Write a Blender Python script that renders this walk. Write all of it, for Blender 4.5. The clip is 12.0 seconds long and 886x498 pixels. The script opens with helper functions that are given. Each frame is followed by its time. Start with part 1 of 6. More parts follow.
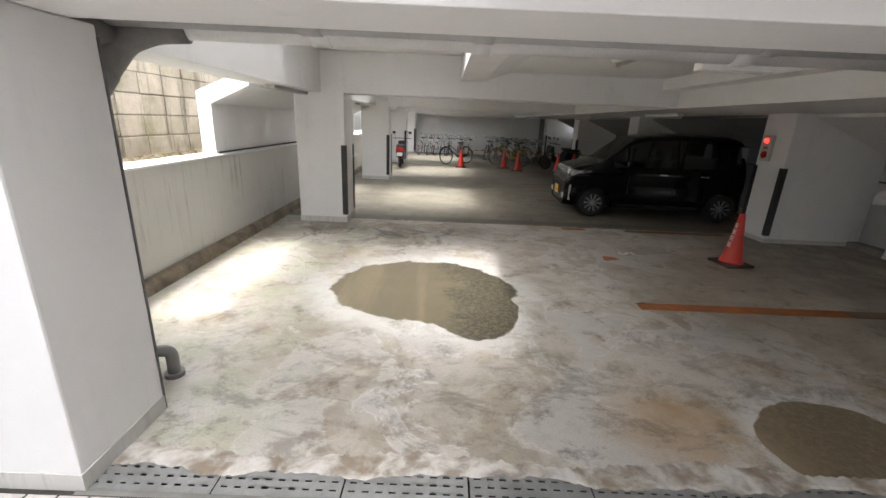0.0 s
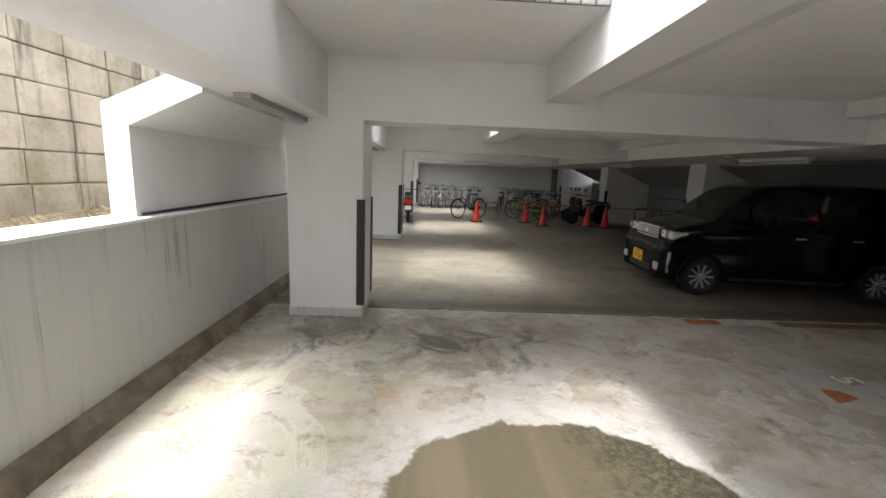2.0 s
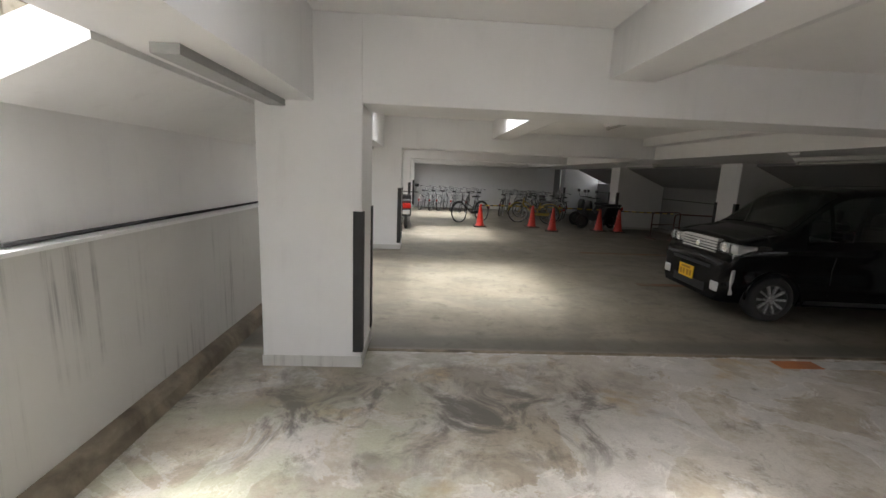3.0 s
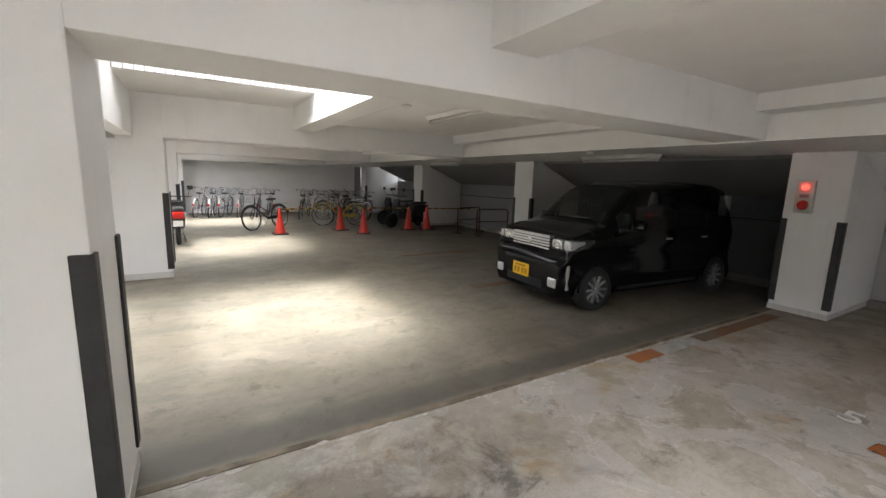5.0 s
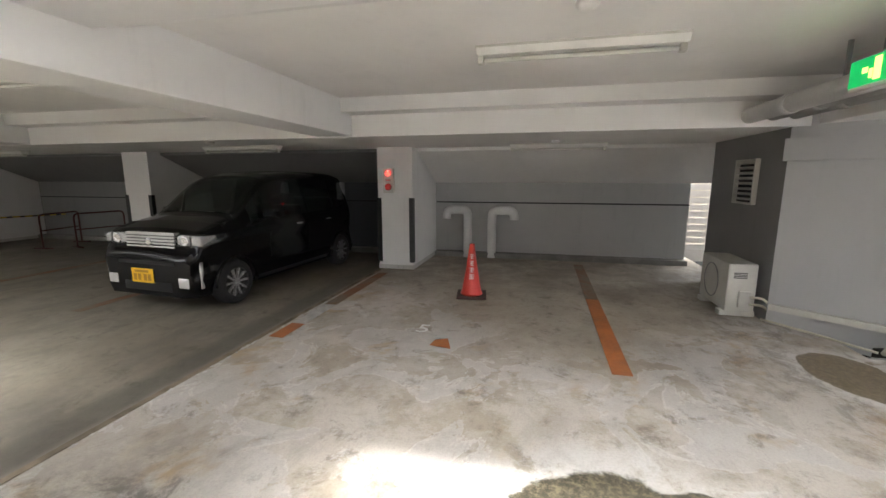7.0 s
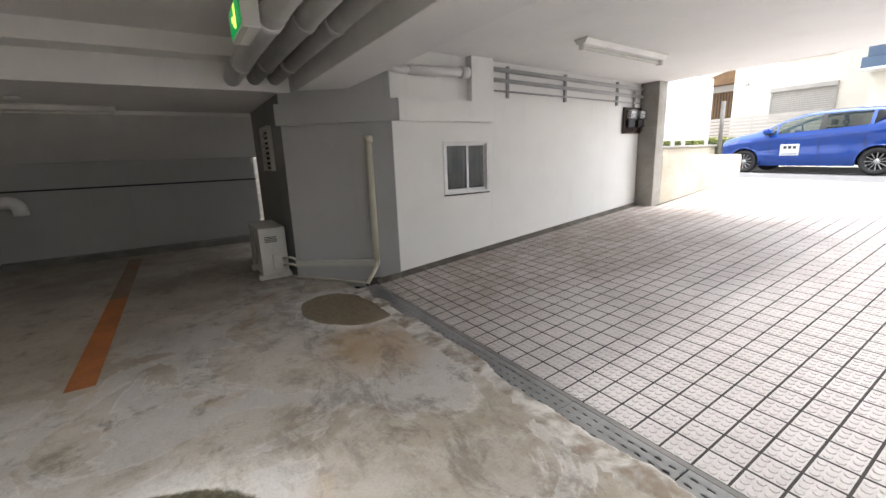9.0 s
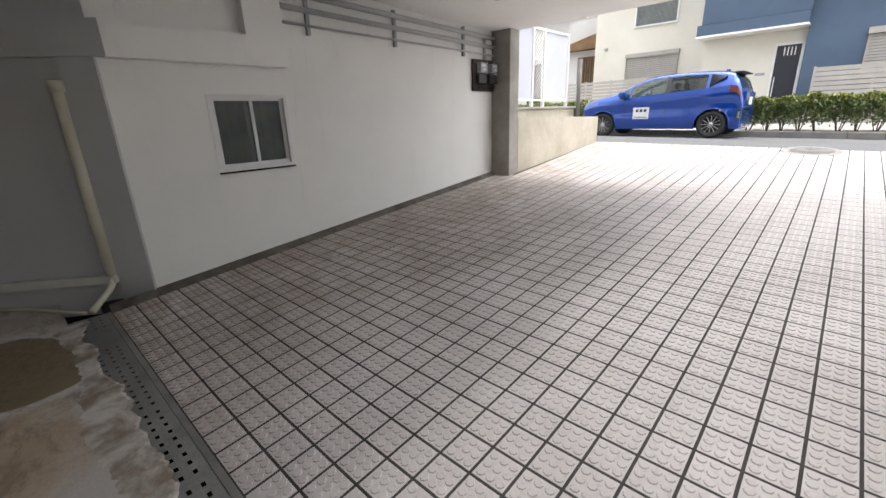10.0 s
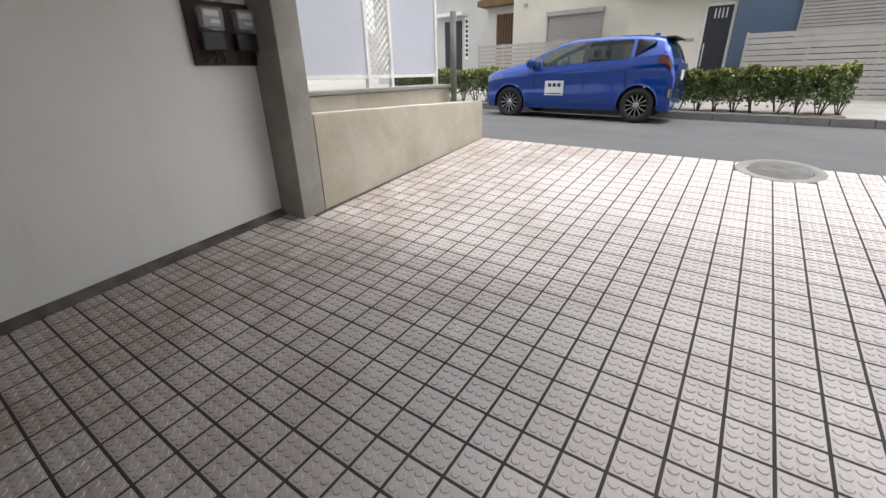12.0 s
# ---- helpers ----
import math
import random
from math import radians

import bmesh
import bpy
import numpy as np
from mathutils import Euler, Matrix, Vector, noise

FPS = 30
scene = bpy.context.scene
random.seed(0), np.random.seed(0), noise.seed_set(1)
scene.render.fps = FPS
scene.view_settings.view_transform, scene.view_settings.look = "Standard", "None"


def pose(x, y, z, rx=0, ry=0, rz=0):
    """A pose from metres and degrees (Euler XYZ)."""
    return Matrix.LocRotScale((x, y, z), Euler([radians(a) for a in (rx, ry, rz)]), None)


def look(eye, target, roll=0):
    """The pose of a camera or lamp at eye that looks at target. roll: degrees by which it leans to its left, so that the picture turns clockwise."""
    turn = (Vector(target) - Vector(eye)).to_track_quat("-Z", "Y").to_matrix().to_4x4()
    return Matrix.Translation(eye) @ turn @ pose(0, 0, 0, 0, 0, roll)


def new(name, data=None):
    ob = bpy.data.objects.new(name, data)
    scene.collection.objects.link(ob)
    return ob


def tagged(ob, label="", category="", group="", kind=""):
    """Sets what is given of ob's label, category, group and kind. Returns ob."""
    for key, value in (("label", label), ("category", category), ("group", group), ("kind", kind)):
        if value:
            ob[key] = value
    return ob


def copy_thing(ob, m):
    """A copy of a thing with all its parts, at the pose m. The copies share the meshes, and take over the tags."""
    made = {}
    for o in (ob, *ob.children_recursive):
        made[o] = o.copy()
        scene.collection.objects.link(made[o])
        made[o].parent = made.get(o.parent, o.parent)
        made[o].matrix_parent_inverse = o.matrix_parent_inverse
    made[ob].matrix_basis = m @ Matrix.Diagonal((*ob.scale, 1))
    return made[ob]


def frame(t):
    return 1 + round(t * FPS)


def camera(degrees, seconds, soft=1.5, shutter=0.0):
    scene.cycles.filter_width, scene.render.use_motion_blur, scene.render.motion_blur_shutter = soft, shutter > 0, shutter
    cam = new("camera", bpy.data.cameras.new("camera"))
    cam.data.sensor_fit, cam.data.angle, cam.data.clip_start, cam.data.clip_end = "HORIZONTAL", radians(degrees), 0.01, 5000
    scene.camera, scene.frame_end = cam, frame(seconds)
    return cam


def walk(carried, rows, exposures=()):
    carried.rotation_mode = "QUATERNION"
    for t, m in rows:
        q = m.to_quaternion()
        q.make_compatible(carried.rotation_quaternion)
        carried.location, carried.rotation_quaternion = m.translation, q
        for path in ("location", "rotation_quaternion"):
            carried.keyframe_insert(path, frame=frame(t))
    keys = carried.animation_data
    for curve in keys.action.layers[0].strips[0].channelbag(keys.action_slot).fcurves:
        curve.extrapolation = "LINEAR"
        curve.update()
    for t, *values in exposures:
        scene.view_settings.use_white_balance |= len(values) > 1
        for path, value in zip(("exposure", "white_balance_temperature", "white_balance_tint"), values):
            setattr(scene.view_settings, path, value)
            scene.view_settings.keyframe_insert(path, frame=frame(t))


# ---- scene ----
cam = camera(94.0, 12.0)
PATH = [
    (0, (0.194, 0.557, 1.684), (0.207, 2.467, 1.093), 2.5),
    (0.5, (-0.135, 1.193, 1.648), (-0.08, 3.132, 1.158), 2.8),
    (1, (-0.381, 1.784, 1.592), (-0.32, 3.74, 1.177), 2.8),
    (1.5, (-0.541, 2.407, 1.511), (-0.488, 4.373, 1.147), 2.7),
    (2, (-0.686, 3.039, 1.545), (-0.622, 5.005, 1.187), 2.5),
    (2.5, (-0.829, 3.601, 1.573), (-0.758, 5.568, 1.213), 2.5),
    (2.7, (-0.876, 3.829, 1.55), (-0.8, 5.796, 1.193), 2.5),
    (4.3, (-1.003, 5.223, 1.552), (-0.428, 7.109, 1.214), 2.1),
    (4.5, (-1.02, 5.295, 1.551), (-0.317, 7.137, 1.217), 2.2),
    (5, (-1.04, 5.343, 1.559), (-0.024, 7.034, 1.228), 1.7),
    (5.5, (-1.042, 5.306, 1.567), (0.265, 6.783, 1.238), 1.4),
    (6, (-1.067, 5.28, 1.56), (0.510, 6.462, 1.228), 0.9),
    (6.5, (-1.085, 5.17, 1.548), (0.692, 6.01, 1.215), 0.5),
    (7, (-1.062, 5.01, 1.522), (0.856, 5.467, 1.184), 0.0),
    (7.5, (-1.08, 4.81, 1.525), (0.887, 4.833, 1.166), -0.3),
    (7.7, (-1.062, 4.70, 1.525), (0.899, 4.55, 1.153), -0.6),
    (9.3, (-0.855, 3.255, 1.282), (0.692, 2.082, 0.802), -2.1),
    (9.5, (-0.732, 2.963, 1.294), (0.739, 1.711, 0.773), -1.9),
    (10, (-0.534, 2.31, 1.242), (0.781, 0.931, 0.634), -2.1),
    (10.5, (-0.375, 1.577, 1.207), (0.822, 0.134, 0.511), -1.8),
    (11, (-0.19, 0.823, 1.277), (0.933, -0.652, 0.526), -1.7),
    (11.5, (-0.055, 0.104, 1.357), (1.03, -1.387, 0.584), -1.5),
    (12, (0.083, -0.629, 1.461), (1.148, -2.132, 0.683), -1.4),
]
EXPOSURES = [(0, 3.12), (1.5, 2.92), (2.7, 3.02), (4.5, 3.52), (7.7, 4.0), (9.3, 2.6), (10, 2.2), (12, 1.42)]
walk(cam, [(t, look(e, g, r)) for t, e, g, r in PATH], EXPOSURES)


# ---- world and daylight ----
world = bpy.data.worlds.new("overcast_sky")
scene.world = world
world.use_nodes = True
wt = world.node_tree
sky = wt.nodes.new("ShaderNodeTexSky")
sky.sky_type, sky.sun_disc = "NISHITA", False
sky.sun_elevation, sky.sun_rotation = radians(77), radians(-103)
sky.dust_density, sky.air_density = 4.5, 1.0
grey = wt.nodes.new("ShaderNodeHueSaturation")
grey.inputs["Saturation"].default_value = 0.22
wt.links.new(sky.outputs[0], grey.inputs["Color"])
wt.links.new(grey.outputs[0], wt.nodes["Background"].inputs[0])
wt.nodes["Background"].inputs[1].default_value = 0.15
sun = new("sun", bpy.data.lights.new("sun", "SUN"))
sun.data.energy, sun.data.angle, sun.data.color = 0.32, radians(4.0), (1.0, 0.98, 0.96)
sun.matrix_world = look((-2.2, -0.5, 10.0), (0, 0, 0))


# ---- material helpers ----
class Nodes:
    def __init__(self, name):
        self.mat = bpy.data.materials.new(name)
        self.mat.use_nodes = True
        self.t = self.mat.node_tree
        self.p = self.t.nodes["Principled BSDF"]
        self.co = self.add("ShaderNodeTexCoord").outputs["Object"]

    def add(self, kind):
        return self.t.nodes.new(kind)

    def put(self, socket, value):
        if isinstance(value, bpy.types.NodeSocket):
            self.t.links.new(value, socket)
        else:
            socket.default_value = value

    def math(self, op, a, b=0.0, c=0.0, clamp=False):
        n = self.add("ShaderNodeMath")
        n.operation, n.use_clamp = op, clamp
        for s, v in zip(n.inputs, (a, b, c)):
            self.put(s, v)
        return n.outputs[0]

    def noise(self, scale, detail=4.0, rough=0.55, warp=0.0, vec=None):
        n = self.add("ShaderNodeTexNoise")
        self.put(n.inputs["Vector"], vec or self.co)
        n.inputs["Scale"].default_value, n.inputs["Detail"].default_value = scale, detail
        n.inputs["Roughness"].default_value, n.inputs["Distortion"].default_value = rough, warp
        return n.outputs["Fac"]

    def ramp(self, value, lo, hi):
        n = self.add("ShaderNodeMapRange")
        n.interpolation_type = "SMOOTHSTEP"
        self.put(n.inputs["Value"], value)
        n.inputs["From Min"].default_value, n.inputs["From Max"].default_value = lo, hi
        return n.outputs[0]

    def mix(self, fac, a, b, mode="MIX"):
        n = self.add("ShaderNodeMix")
        n.data_type, n.blend_type = "RGBA", mode
        self.put(n.inputs["Factor"], fac)
        for s, v in ((n.inputs[6], a), (n.inputs[7], b)):
            self.put(s, (*v, 1.0) if isinstance(v, tuple) and len(v) == 3 else v)
        return n.outputs[2]

    def axes(self):
        n = self.add("ShaderNodeSeparateXYZ")
        self.put(n.inputs[0], self.co)
        return n.outputs

    def scaled(self, sx, sy, sz):
        n = self.add("ShaderNodeMapping")
        self.put(n.inputs[0], self.co)
        n.inputs["Scale"].default_value = (sx, sy, sz)
        return n.outputs[0]

    def bump(self, height, strength, distance=0.01):
        n = self.add("ShaderNodeBump")
        self.put(n.inputs["Height"], height)
        n.inputs["Strength"].default_value, n.inputs["Distance"].default_value = strength, distance
        self.put(self.p.inputs["Normal"], n.outputs[0])

    def done(self, colour, rough=0.6, metal=0.0):
        self.put(self.p.inputs["Base Color"], (*colour, 1.0) if isinstance(colour, tuple) else colour)
        self.put(self.p.inputs["Roughness"], rough)
        self.put(self.p.inputs["Metallic"], metal)
        return self.mat


def worn(name, a, b, scale=3.0, fine=60.0, rough=0.6, metal=0.0, bump=0.15, spread=0.25, each=0.0):
    """A surface with broad blotches, fine grain, and (each) a shade of its own per object."""
    m = Nodes(name)
    if each:
        m.co = m.add("ShaderNodeNewGeometry").outputs["Position"]
    f = m.ramp(m.noise(scale, 5, 0.6, 0.4), 0.5 - spread, 0.5 + spread)
    g = m.noise(fine, 3)
    c = m.mix(f, a, b)
    c = m.mix(m.ramp(g, 0.35, 0.75), c, m.mix(0.82, tuple(v * 0.6 for v in a), c))
    if each:
        r = m.add("ShaderNodeObjectInfo").outputs["Random"]
        c = m.mix(m.math("MULTIPLY", r, each), c, tuple(v * 0.45 for v in a))
    m.bump(g, bump, 0.004)
    return m.done(c, m.math("MULTIPLY_ADD", g, 0.2, rough - 0.1), metal)


def plain(name, colour, rough=0.5, metal=0.0, coat=0.0, glow=0.0):
    m = Nodes(name)
    g = m.noise(90.0, 2)
    if not coat and not metal:
        m.bump(g, 0.04, 0.002)
    c = m.mix(m.ramp(m.noise(6.0, 4), 0.3, 0.8), colour, tuple(v * 0.86 for v in colour))
    m.done(c, m.math("MULTIPLY_ADD", g, 0.12, rough - 0.06), metal)
    m.p.inputs["Coat Weight"].default_value = coat
    if glow:
        m.p.inputs["Emission Color"].default_value = (*colour, 1)
        m.p.inputs["Emission Strength"].default_value = glow
    return m.mat


def glassy(name, colour, rough=0.02, alpha=0.25):
    m = Nodes(name)
    m.done(colour, rough)
    m.p.inputs["Alpha"].default_value = alpha
    m.p.inputs["Specular IOR Level"].default_value = 0.8
    return m.mat


def floor_concrete():
    m = Nodes("floor_concrete")
    x, y, z = m.axes()
    grain = m.noise(70.0, 4, 0.7)
    broad = m.noise(0.9, 6, 0.66, 0.15)
    mid = m.noise(2.6, 9, 0.74, 0.15)
    blot = m.noise(9.0, 7, 0.75, 0.2)
    peel = m.noise(1.25, 7, 0.6, 0.9)
    base = m.mix(m.ramp(broad, 0.32, 0.68), (0.36, 0.312, 0.245), (0.46, 0.412, 0.34))
    base = m.mix(m.math("MULTIPLY", m.ramp(blot, 0.5, 0.7), 0.45), base, (0.16, 0.138, 0.105))
    # pale lime crust on the bay near the ramp, peeled in sharp-edged islands with whiter rims
    inside = m.math("MULTIPLY", m.ramp(m.math("ADD", y, m.math("MULTIPLY", broad, 0.6)), 7.98, 7.88), m.ramp(m.math("ADD", x, m.math("MULTIPLY_ADD", mid, 2.0, m.math("MULTIPLY", m.math("ABSOLUTE", m.math("SUBTRACT", y, 4.7)), -0.9))), 3.9, 2.6))
    bloom = m.math("MULTIPLY", inside, m.ramp(m.math("ADD", mid, m.math("MULTIPLY", m.math("SUBTRACT", broad, 0.5), 0.7)), 0.40, 0.56))
    base = m.mix(m.math("MULTIPLY", bloom, 0.55), base, (0.58, 0.545, 0.505))
    wash = m.ramp(m.noise(0.55, 5, 0.6, 0.6), 0.42, 0.62)
    base = m.mix(m.math("MULTIPLY", wash, 0.32), base, (0.21, 0.172, 0.125))
    island = m.math("MULTIPLY", inside, m.ramp(peel, 0.515, 0.53))
    base = m.mix(m.math("MULTIPLY", island, 0.58), base, (0.52, 0.50, 0.48))
    rim = m.math("MULTIPLY", inside, m.ramp(m.math("ABSOLUTE", m.math("SUBTRACT", peel, 0.515)), 0.016, 0.004))
    base = m.mix(m.math("MULTIPLY", m.math("MULTIPLY", rim, m.ramp(mid, 0.4, 0.55)), 0.5), base, (0.68, 0.655, 0.63))
    warm = m.math("MULTIPLY", inside, m.ramp(m.noise(1.7, 4, 0.6, 0.3), 0.57, 0.70))
    base = m.mix(m.math("MULTIPLY", warm, 0.75), base, (0.40, 0.29, 0.16))
    moss = m.math("MULTIPLY", m.math("MULTIPLY", inside, m.ramp(x, -0.4, -1.1)), m.ramp(m.noise(2.6, 5), 0.42, 0.6))
    base = m.mix(m.math("MULTIPLY", moss, 0.5), base, (0.36, 0.38, 0.25))
    # grime trodden in, thick by the joint and in short dragged smears
    grime = m.ramp(m.noise(3.4, 10, 0.78, 0.35), 0.53, 0.66)
    base = m.mix(m.math("MULTIPLY", grime, 0.65), base, (0.15, 0.122, 0.088))
    scuff = m.math("MULTIPLY", m.ramp(m.math("ABSOLUTE", m.math("SUBTRACT", y, 6.75)), 0.95, 0.2), m.ramp(m.noise(2.0, 8, 0.72, 1.0), 0.47, 0.62))
    base = m.mix(m.math("MULTIPLY", m.math("MULTIPLY", scuff, m.ramp(x, 1.0, 0.2)), 0.9), base, (0.095, 0.088, 0.08))
    soot = m.math("MULTIPLY", m.ramp(m.math("ABSOLUTE", m.math("SUBTRACT", y, 7.15)), 0.95, 0.1), m.ramp(m.math("ADD", x, m.math("MULTIPLY", mid, 1.2)), 2.0, 0.9))
    base = m.mix(m.math("MULTIPLY", m.math("MULTIPLY", soot, m.ramp(mid, 0.36, 0.58)), 0.6), base, (0.145, 0.122, 0.098))
    # darker brown towards the back wall, its shade put into the floor colour
    back_shade = m.math("MULTIPLY", m.ramp(m.math("ADD", x, m.math("MULTIPLY", mid, 2.4)), 4.6, 7.0), m.ramp(m.noise(1.6, 7, 0.7, 0.5), 0.34, 0.6))
    base = m.mix(m.math("MULTIPLY", back_shade, 0.6), base, (0.15, 0.127, 0.097))
    # darker strip past the joint
    past = m.math("MULTIPLY", m.ramp(y, 7.60, 7.66), m.ramp(m.math("ADD", y, m.math("MULTIPLY", mid, 0.25)), 8.16, 8.0))
    base = m.mix(m.math("MULTIPLY", past, 0.6), base, (0.13, 0.118, 0.10))
    # rusty spill near the ramp
    sx, sy = m.math("SUBTRACT", x, 1.62), m.math("SUBTRACT", y, 2.62)
    spill = m.ramp(m.math("ADD", m.math("ADD", m.math("MULTIPLY", sx, sx), m.math("MULTIPLY", sy, sy)), m.math("MULTIPLY", mid, 0.6)), 0.55, 0.28)
    base = m.mix(m.math("MULTIPLY", spill, 0.6), base, (0.37, 0.235, 0.105))
    # damp patches, each two overlapping pools, with a lime rim
    wet = None
    edge = m.math("MULTIPLY", m.math("SUBTRACT", m.noise(3.2, 6, 0.62, 0.3), 0.5), 0.34)
    for pools, split, brown, dark in (
            (((0.04, 4.62, 0.93, 0.80), (0.53, 4.16, 0.43, 0.62)), 0.28, (0.155, 0.128, 0.08), (0.042, 0.04, 0.027)),
            (((2.62, 2.58, 0.43, 0.32), (2.32, 2.46, 0.24, 0.27)), 2.2, (0.23, 0.18, 0.11), (0.15, 0.12, 0.072))):
        d = None
        for cx, cy, rx, ry in pools:
            dx = m.math("DIVIDE", m.math("SUBTRACT", x, cx), rx)
            dy = m.math("DIVIDE", m.math("SUBTRACT", y, cy), ry)
            q = m.math("SQRT", m.math("ADD", m.math("MULTIPLY", dx, dx), m.math("MULTIPLY", dy, dy)))
            d = q if d is None else m.math("MINIMUM", d, q)
        d = m.math("ADD", d, edge)
        crust = m.math("MULTIPLY", m.ramp(d, 1.5, 1.1), m.ramp(m.math("ADD", mid, m.math("MULTIPLY", blot, 0.3)), 0.48, 0.64))
        base = m.mix(m.math("MULTIPLY", crust, 0.7), base, (0.66, 0.645, 0.62))
        spot = m.ramp(d, 1.03, 0.985)
        side = m.ramp(m.math("ADD", m.math("SUBTRACT", x, split), m.math("MULTIPLY", m.math("SUBTRACT", mid, 0.5), 1.1)), -0.12, 0.2)
        # Paler streaks along y put the wet sheen into the brown colour.
        sheen_bands = m.ramp(m.noise(1.0, 3, 0.5, 0.0, m.scaled(4.2, 0.35, 1.0)), 0.45, 0.66)
        pale = m.mix(m.math("MULTIPLY", sheen_bands, 0.8), brown, tuple(v * 1.45 for v in brown))
        soil = m.mix(side, pale, m.mix(m.ramp(m.noise(22.0, 8, 0.85), 0.44, 0.60), dark, brown))
        base = m.mix(spot, base, soil)
        wet = spot if wet is None else m.math("MAXIMUM", wet, spot)
    # dragged mud towards the ramp and along the low wall
    drag = m.ramp(m.noise(1.0, 9, 0.78, 0.5, m.scaled(2.6, 4.2, 1.0)), 0.48, 0.62)
    near = m.ramp(m.math("ADD", y, m.math("MULTIPLY", broad, 1.2)), 4.6, 3.3)
    drag = m.math("MULTIPLY", drag, m.math("MULTIPLY_ADD", near, 0.42, 0.14))
    base = m.mix(m.math("MULTIPLY", drag, m.math("SUBTRACT", 1.0, wet)), base, (0.135, 0.108, 0.08))
    # bays past the joint never had the crust: grimier, with long tyre-swept smudges
    smudge = m.ramp(m.noise(1.0, 8, 0.7, 0.8, m.scaled(0.9, 1.7, 1.0)), 0.44, 0.64)
    far = m.mix(m.math("MULTIPLY", smudge, 0.5), m.mix(1.0, base, (0.51, 0.52, 0.50), "MULTIPLY"), (0.10, 0.092, 0.078))
    base = m.mix(m.ramp(y, 7.62, 7.72), base, far)
    base = m.mix(m.ramp(grain, 0.4, 0.8), base, m.mix(0.78, (0.1, 0.093, 0.08), base))
    m.bump(m.math("ADD", grain, m.math("MULTIPLY", blot, 0.8)), 0.28, 0.004)
    rough = m.math("SUBTRACT", m.math("MULTIPLY_ADD", mid, 0.35, 0.42), m.math("MULTIPLY", wet, 0.1))
    return m.done(base, rough)


def wall_paint(name, a, streak=0.35, fine_runs=9.0):
    """White emulsion on rendered concrete with grey runs of dirt down it."""
    m = Nodes(name)
    runs = m.noise(1.0, 5, 0.65, 0.2, m.scaled(fine_runs, fine_runs, 0.7))
    blot = m.noise(1.6, 5, 0.6)
    fine = m.noise(45.0, 4, 0.6)
    c = m.mix(m.math("MULTIPLY", m.math("MULTIPLY", m.ramp(runs, 0.5, 0.72), m.ramp(blot, 0.38, 0.7)), streak), a, tuple(v * 0.42 for v in a))
    c = m.mix(m.math("MULTIPLY", m.ramp(blot, 0.3, 0.75), 0.16), c, tuple(v * 0.7 for v in a))
    m.bump(fine, 0.22, 0.003)
    return m.done(c, 0.72)


FLOOR = floor_concrete()
WALL = wall_paint("white_wall_paint", (0.79, 0.785, 0.78), 0.16)
LOWWALL = wall_paint("streaked_wall_paint", (0.58, 0.57, 0.545), 0.95, 22.0)
CEIL = wall_paint("ceiling_paint", (0.84, 0.83, 0.815), 0.08)
ROOMWALL = wall_paint("pale_grey_wall_paint", (0.82, 0.815, 0.785), 0.14)
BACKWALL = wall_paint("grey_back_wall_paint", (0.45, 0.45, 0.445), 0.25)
# Darker copy of the wall paint with the far bays' shade put in.
SHADEWALL = wall_paint("far_bay_shade_paint", (0.24, 0.24, 0.235), 0.3)
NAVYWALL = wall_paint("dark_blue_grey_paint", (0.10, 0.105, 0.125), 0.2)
# Dark grey paint, darkened further to hold the shade of the unit's niche.
DARKWALL = wall_paint("niche_shade_grey_paint", (0.22, 0.22, 0.215), 0.2)
# Greyer copy of the room paint: shade on the slanted faces put in.
SLANTWALL = wall_paint("slant_shade_grey_paint", (0.47, 0.475, 0.475), 0.2)
BAREWALL = worn("bare_concrete", (0.36, 0.345, 0.315), (0.22, 0.205, 0.175), 2.2, 50, 0.75, bump=0.3)
CREAMWALL = worn("stained_cream_concrete", (0.55, 0.51, 0.425), (0.37, 0.325, 0.25), 1.7, 24, 0.8, bump=0.35, spread=0.28)
PLINTH = worn("dirty_plinth_mortar", (0.27, 0.225, 0.165), (0.085, 0.07, 0.05), 4.0, 40, 0.85, bump=0.4)
FILLET = worn("grimy_fillet_mortar", (0.17, 0.155, 0.13), (0.055, 0.05, 0.042), 5.0, 45, 0.85, bump=0.4)
PALEMORTAR = worn("pale_mortar", (0.58, 0.56, 0.53), (0.40, 0.375, 0.34), 6.0, 50, 0.85, bump=0.3)
MORTAR = worn("grey_mortar", (0.27, 0.26, 0.245), (0.16, 0.152, 0.142), 3.0, 50, 0.8, bump=0.3)
WHITETILE = worn("white_glazed_tile", (0.62, 0.615, 0.60), (0.52, 0.515, 0.50), 4.0, 80, 0.3, bump=0.05, each=0.12)
WALLGROUT = worn("grey_wall_grout", (0.20, 0.19, 0.18), (0.15, 0.145, 0.14), 5.0, 60, 0.9)
GROUT = worn("dark_grout", (0.06, 0.052, 0.046), (0.035, 0.031, 0.028), 5.0, 60, 0.9)


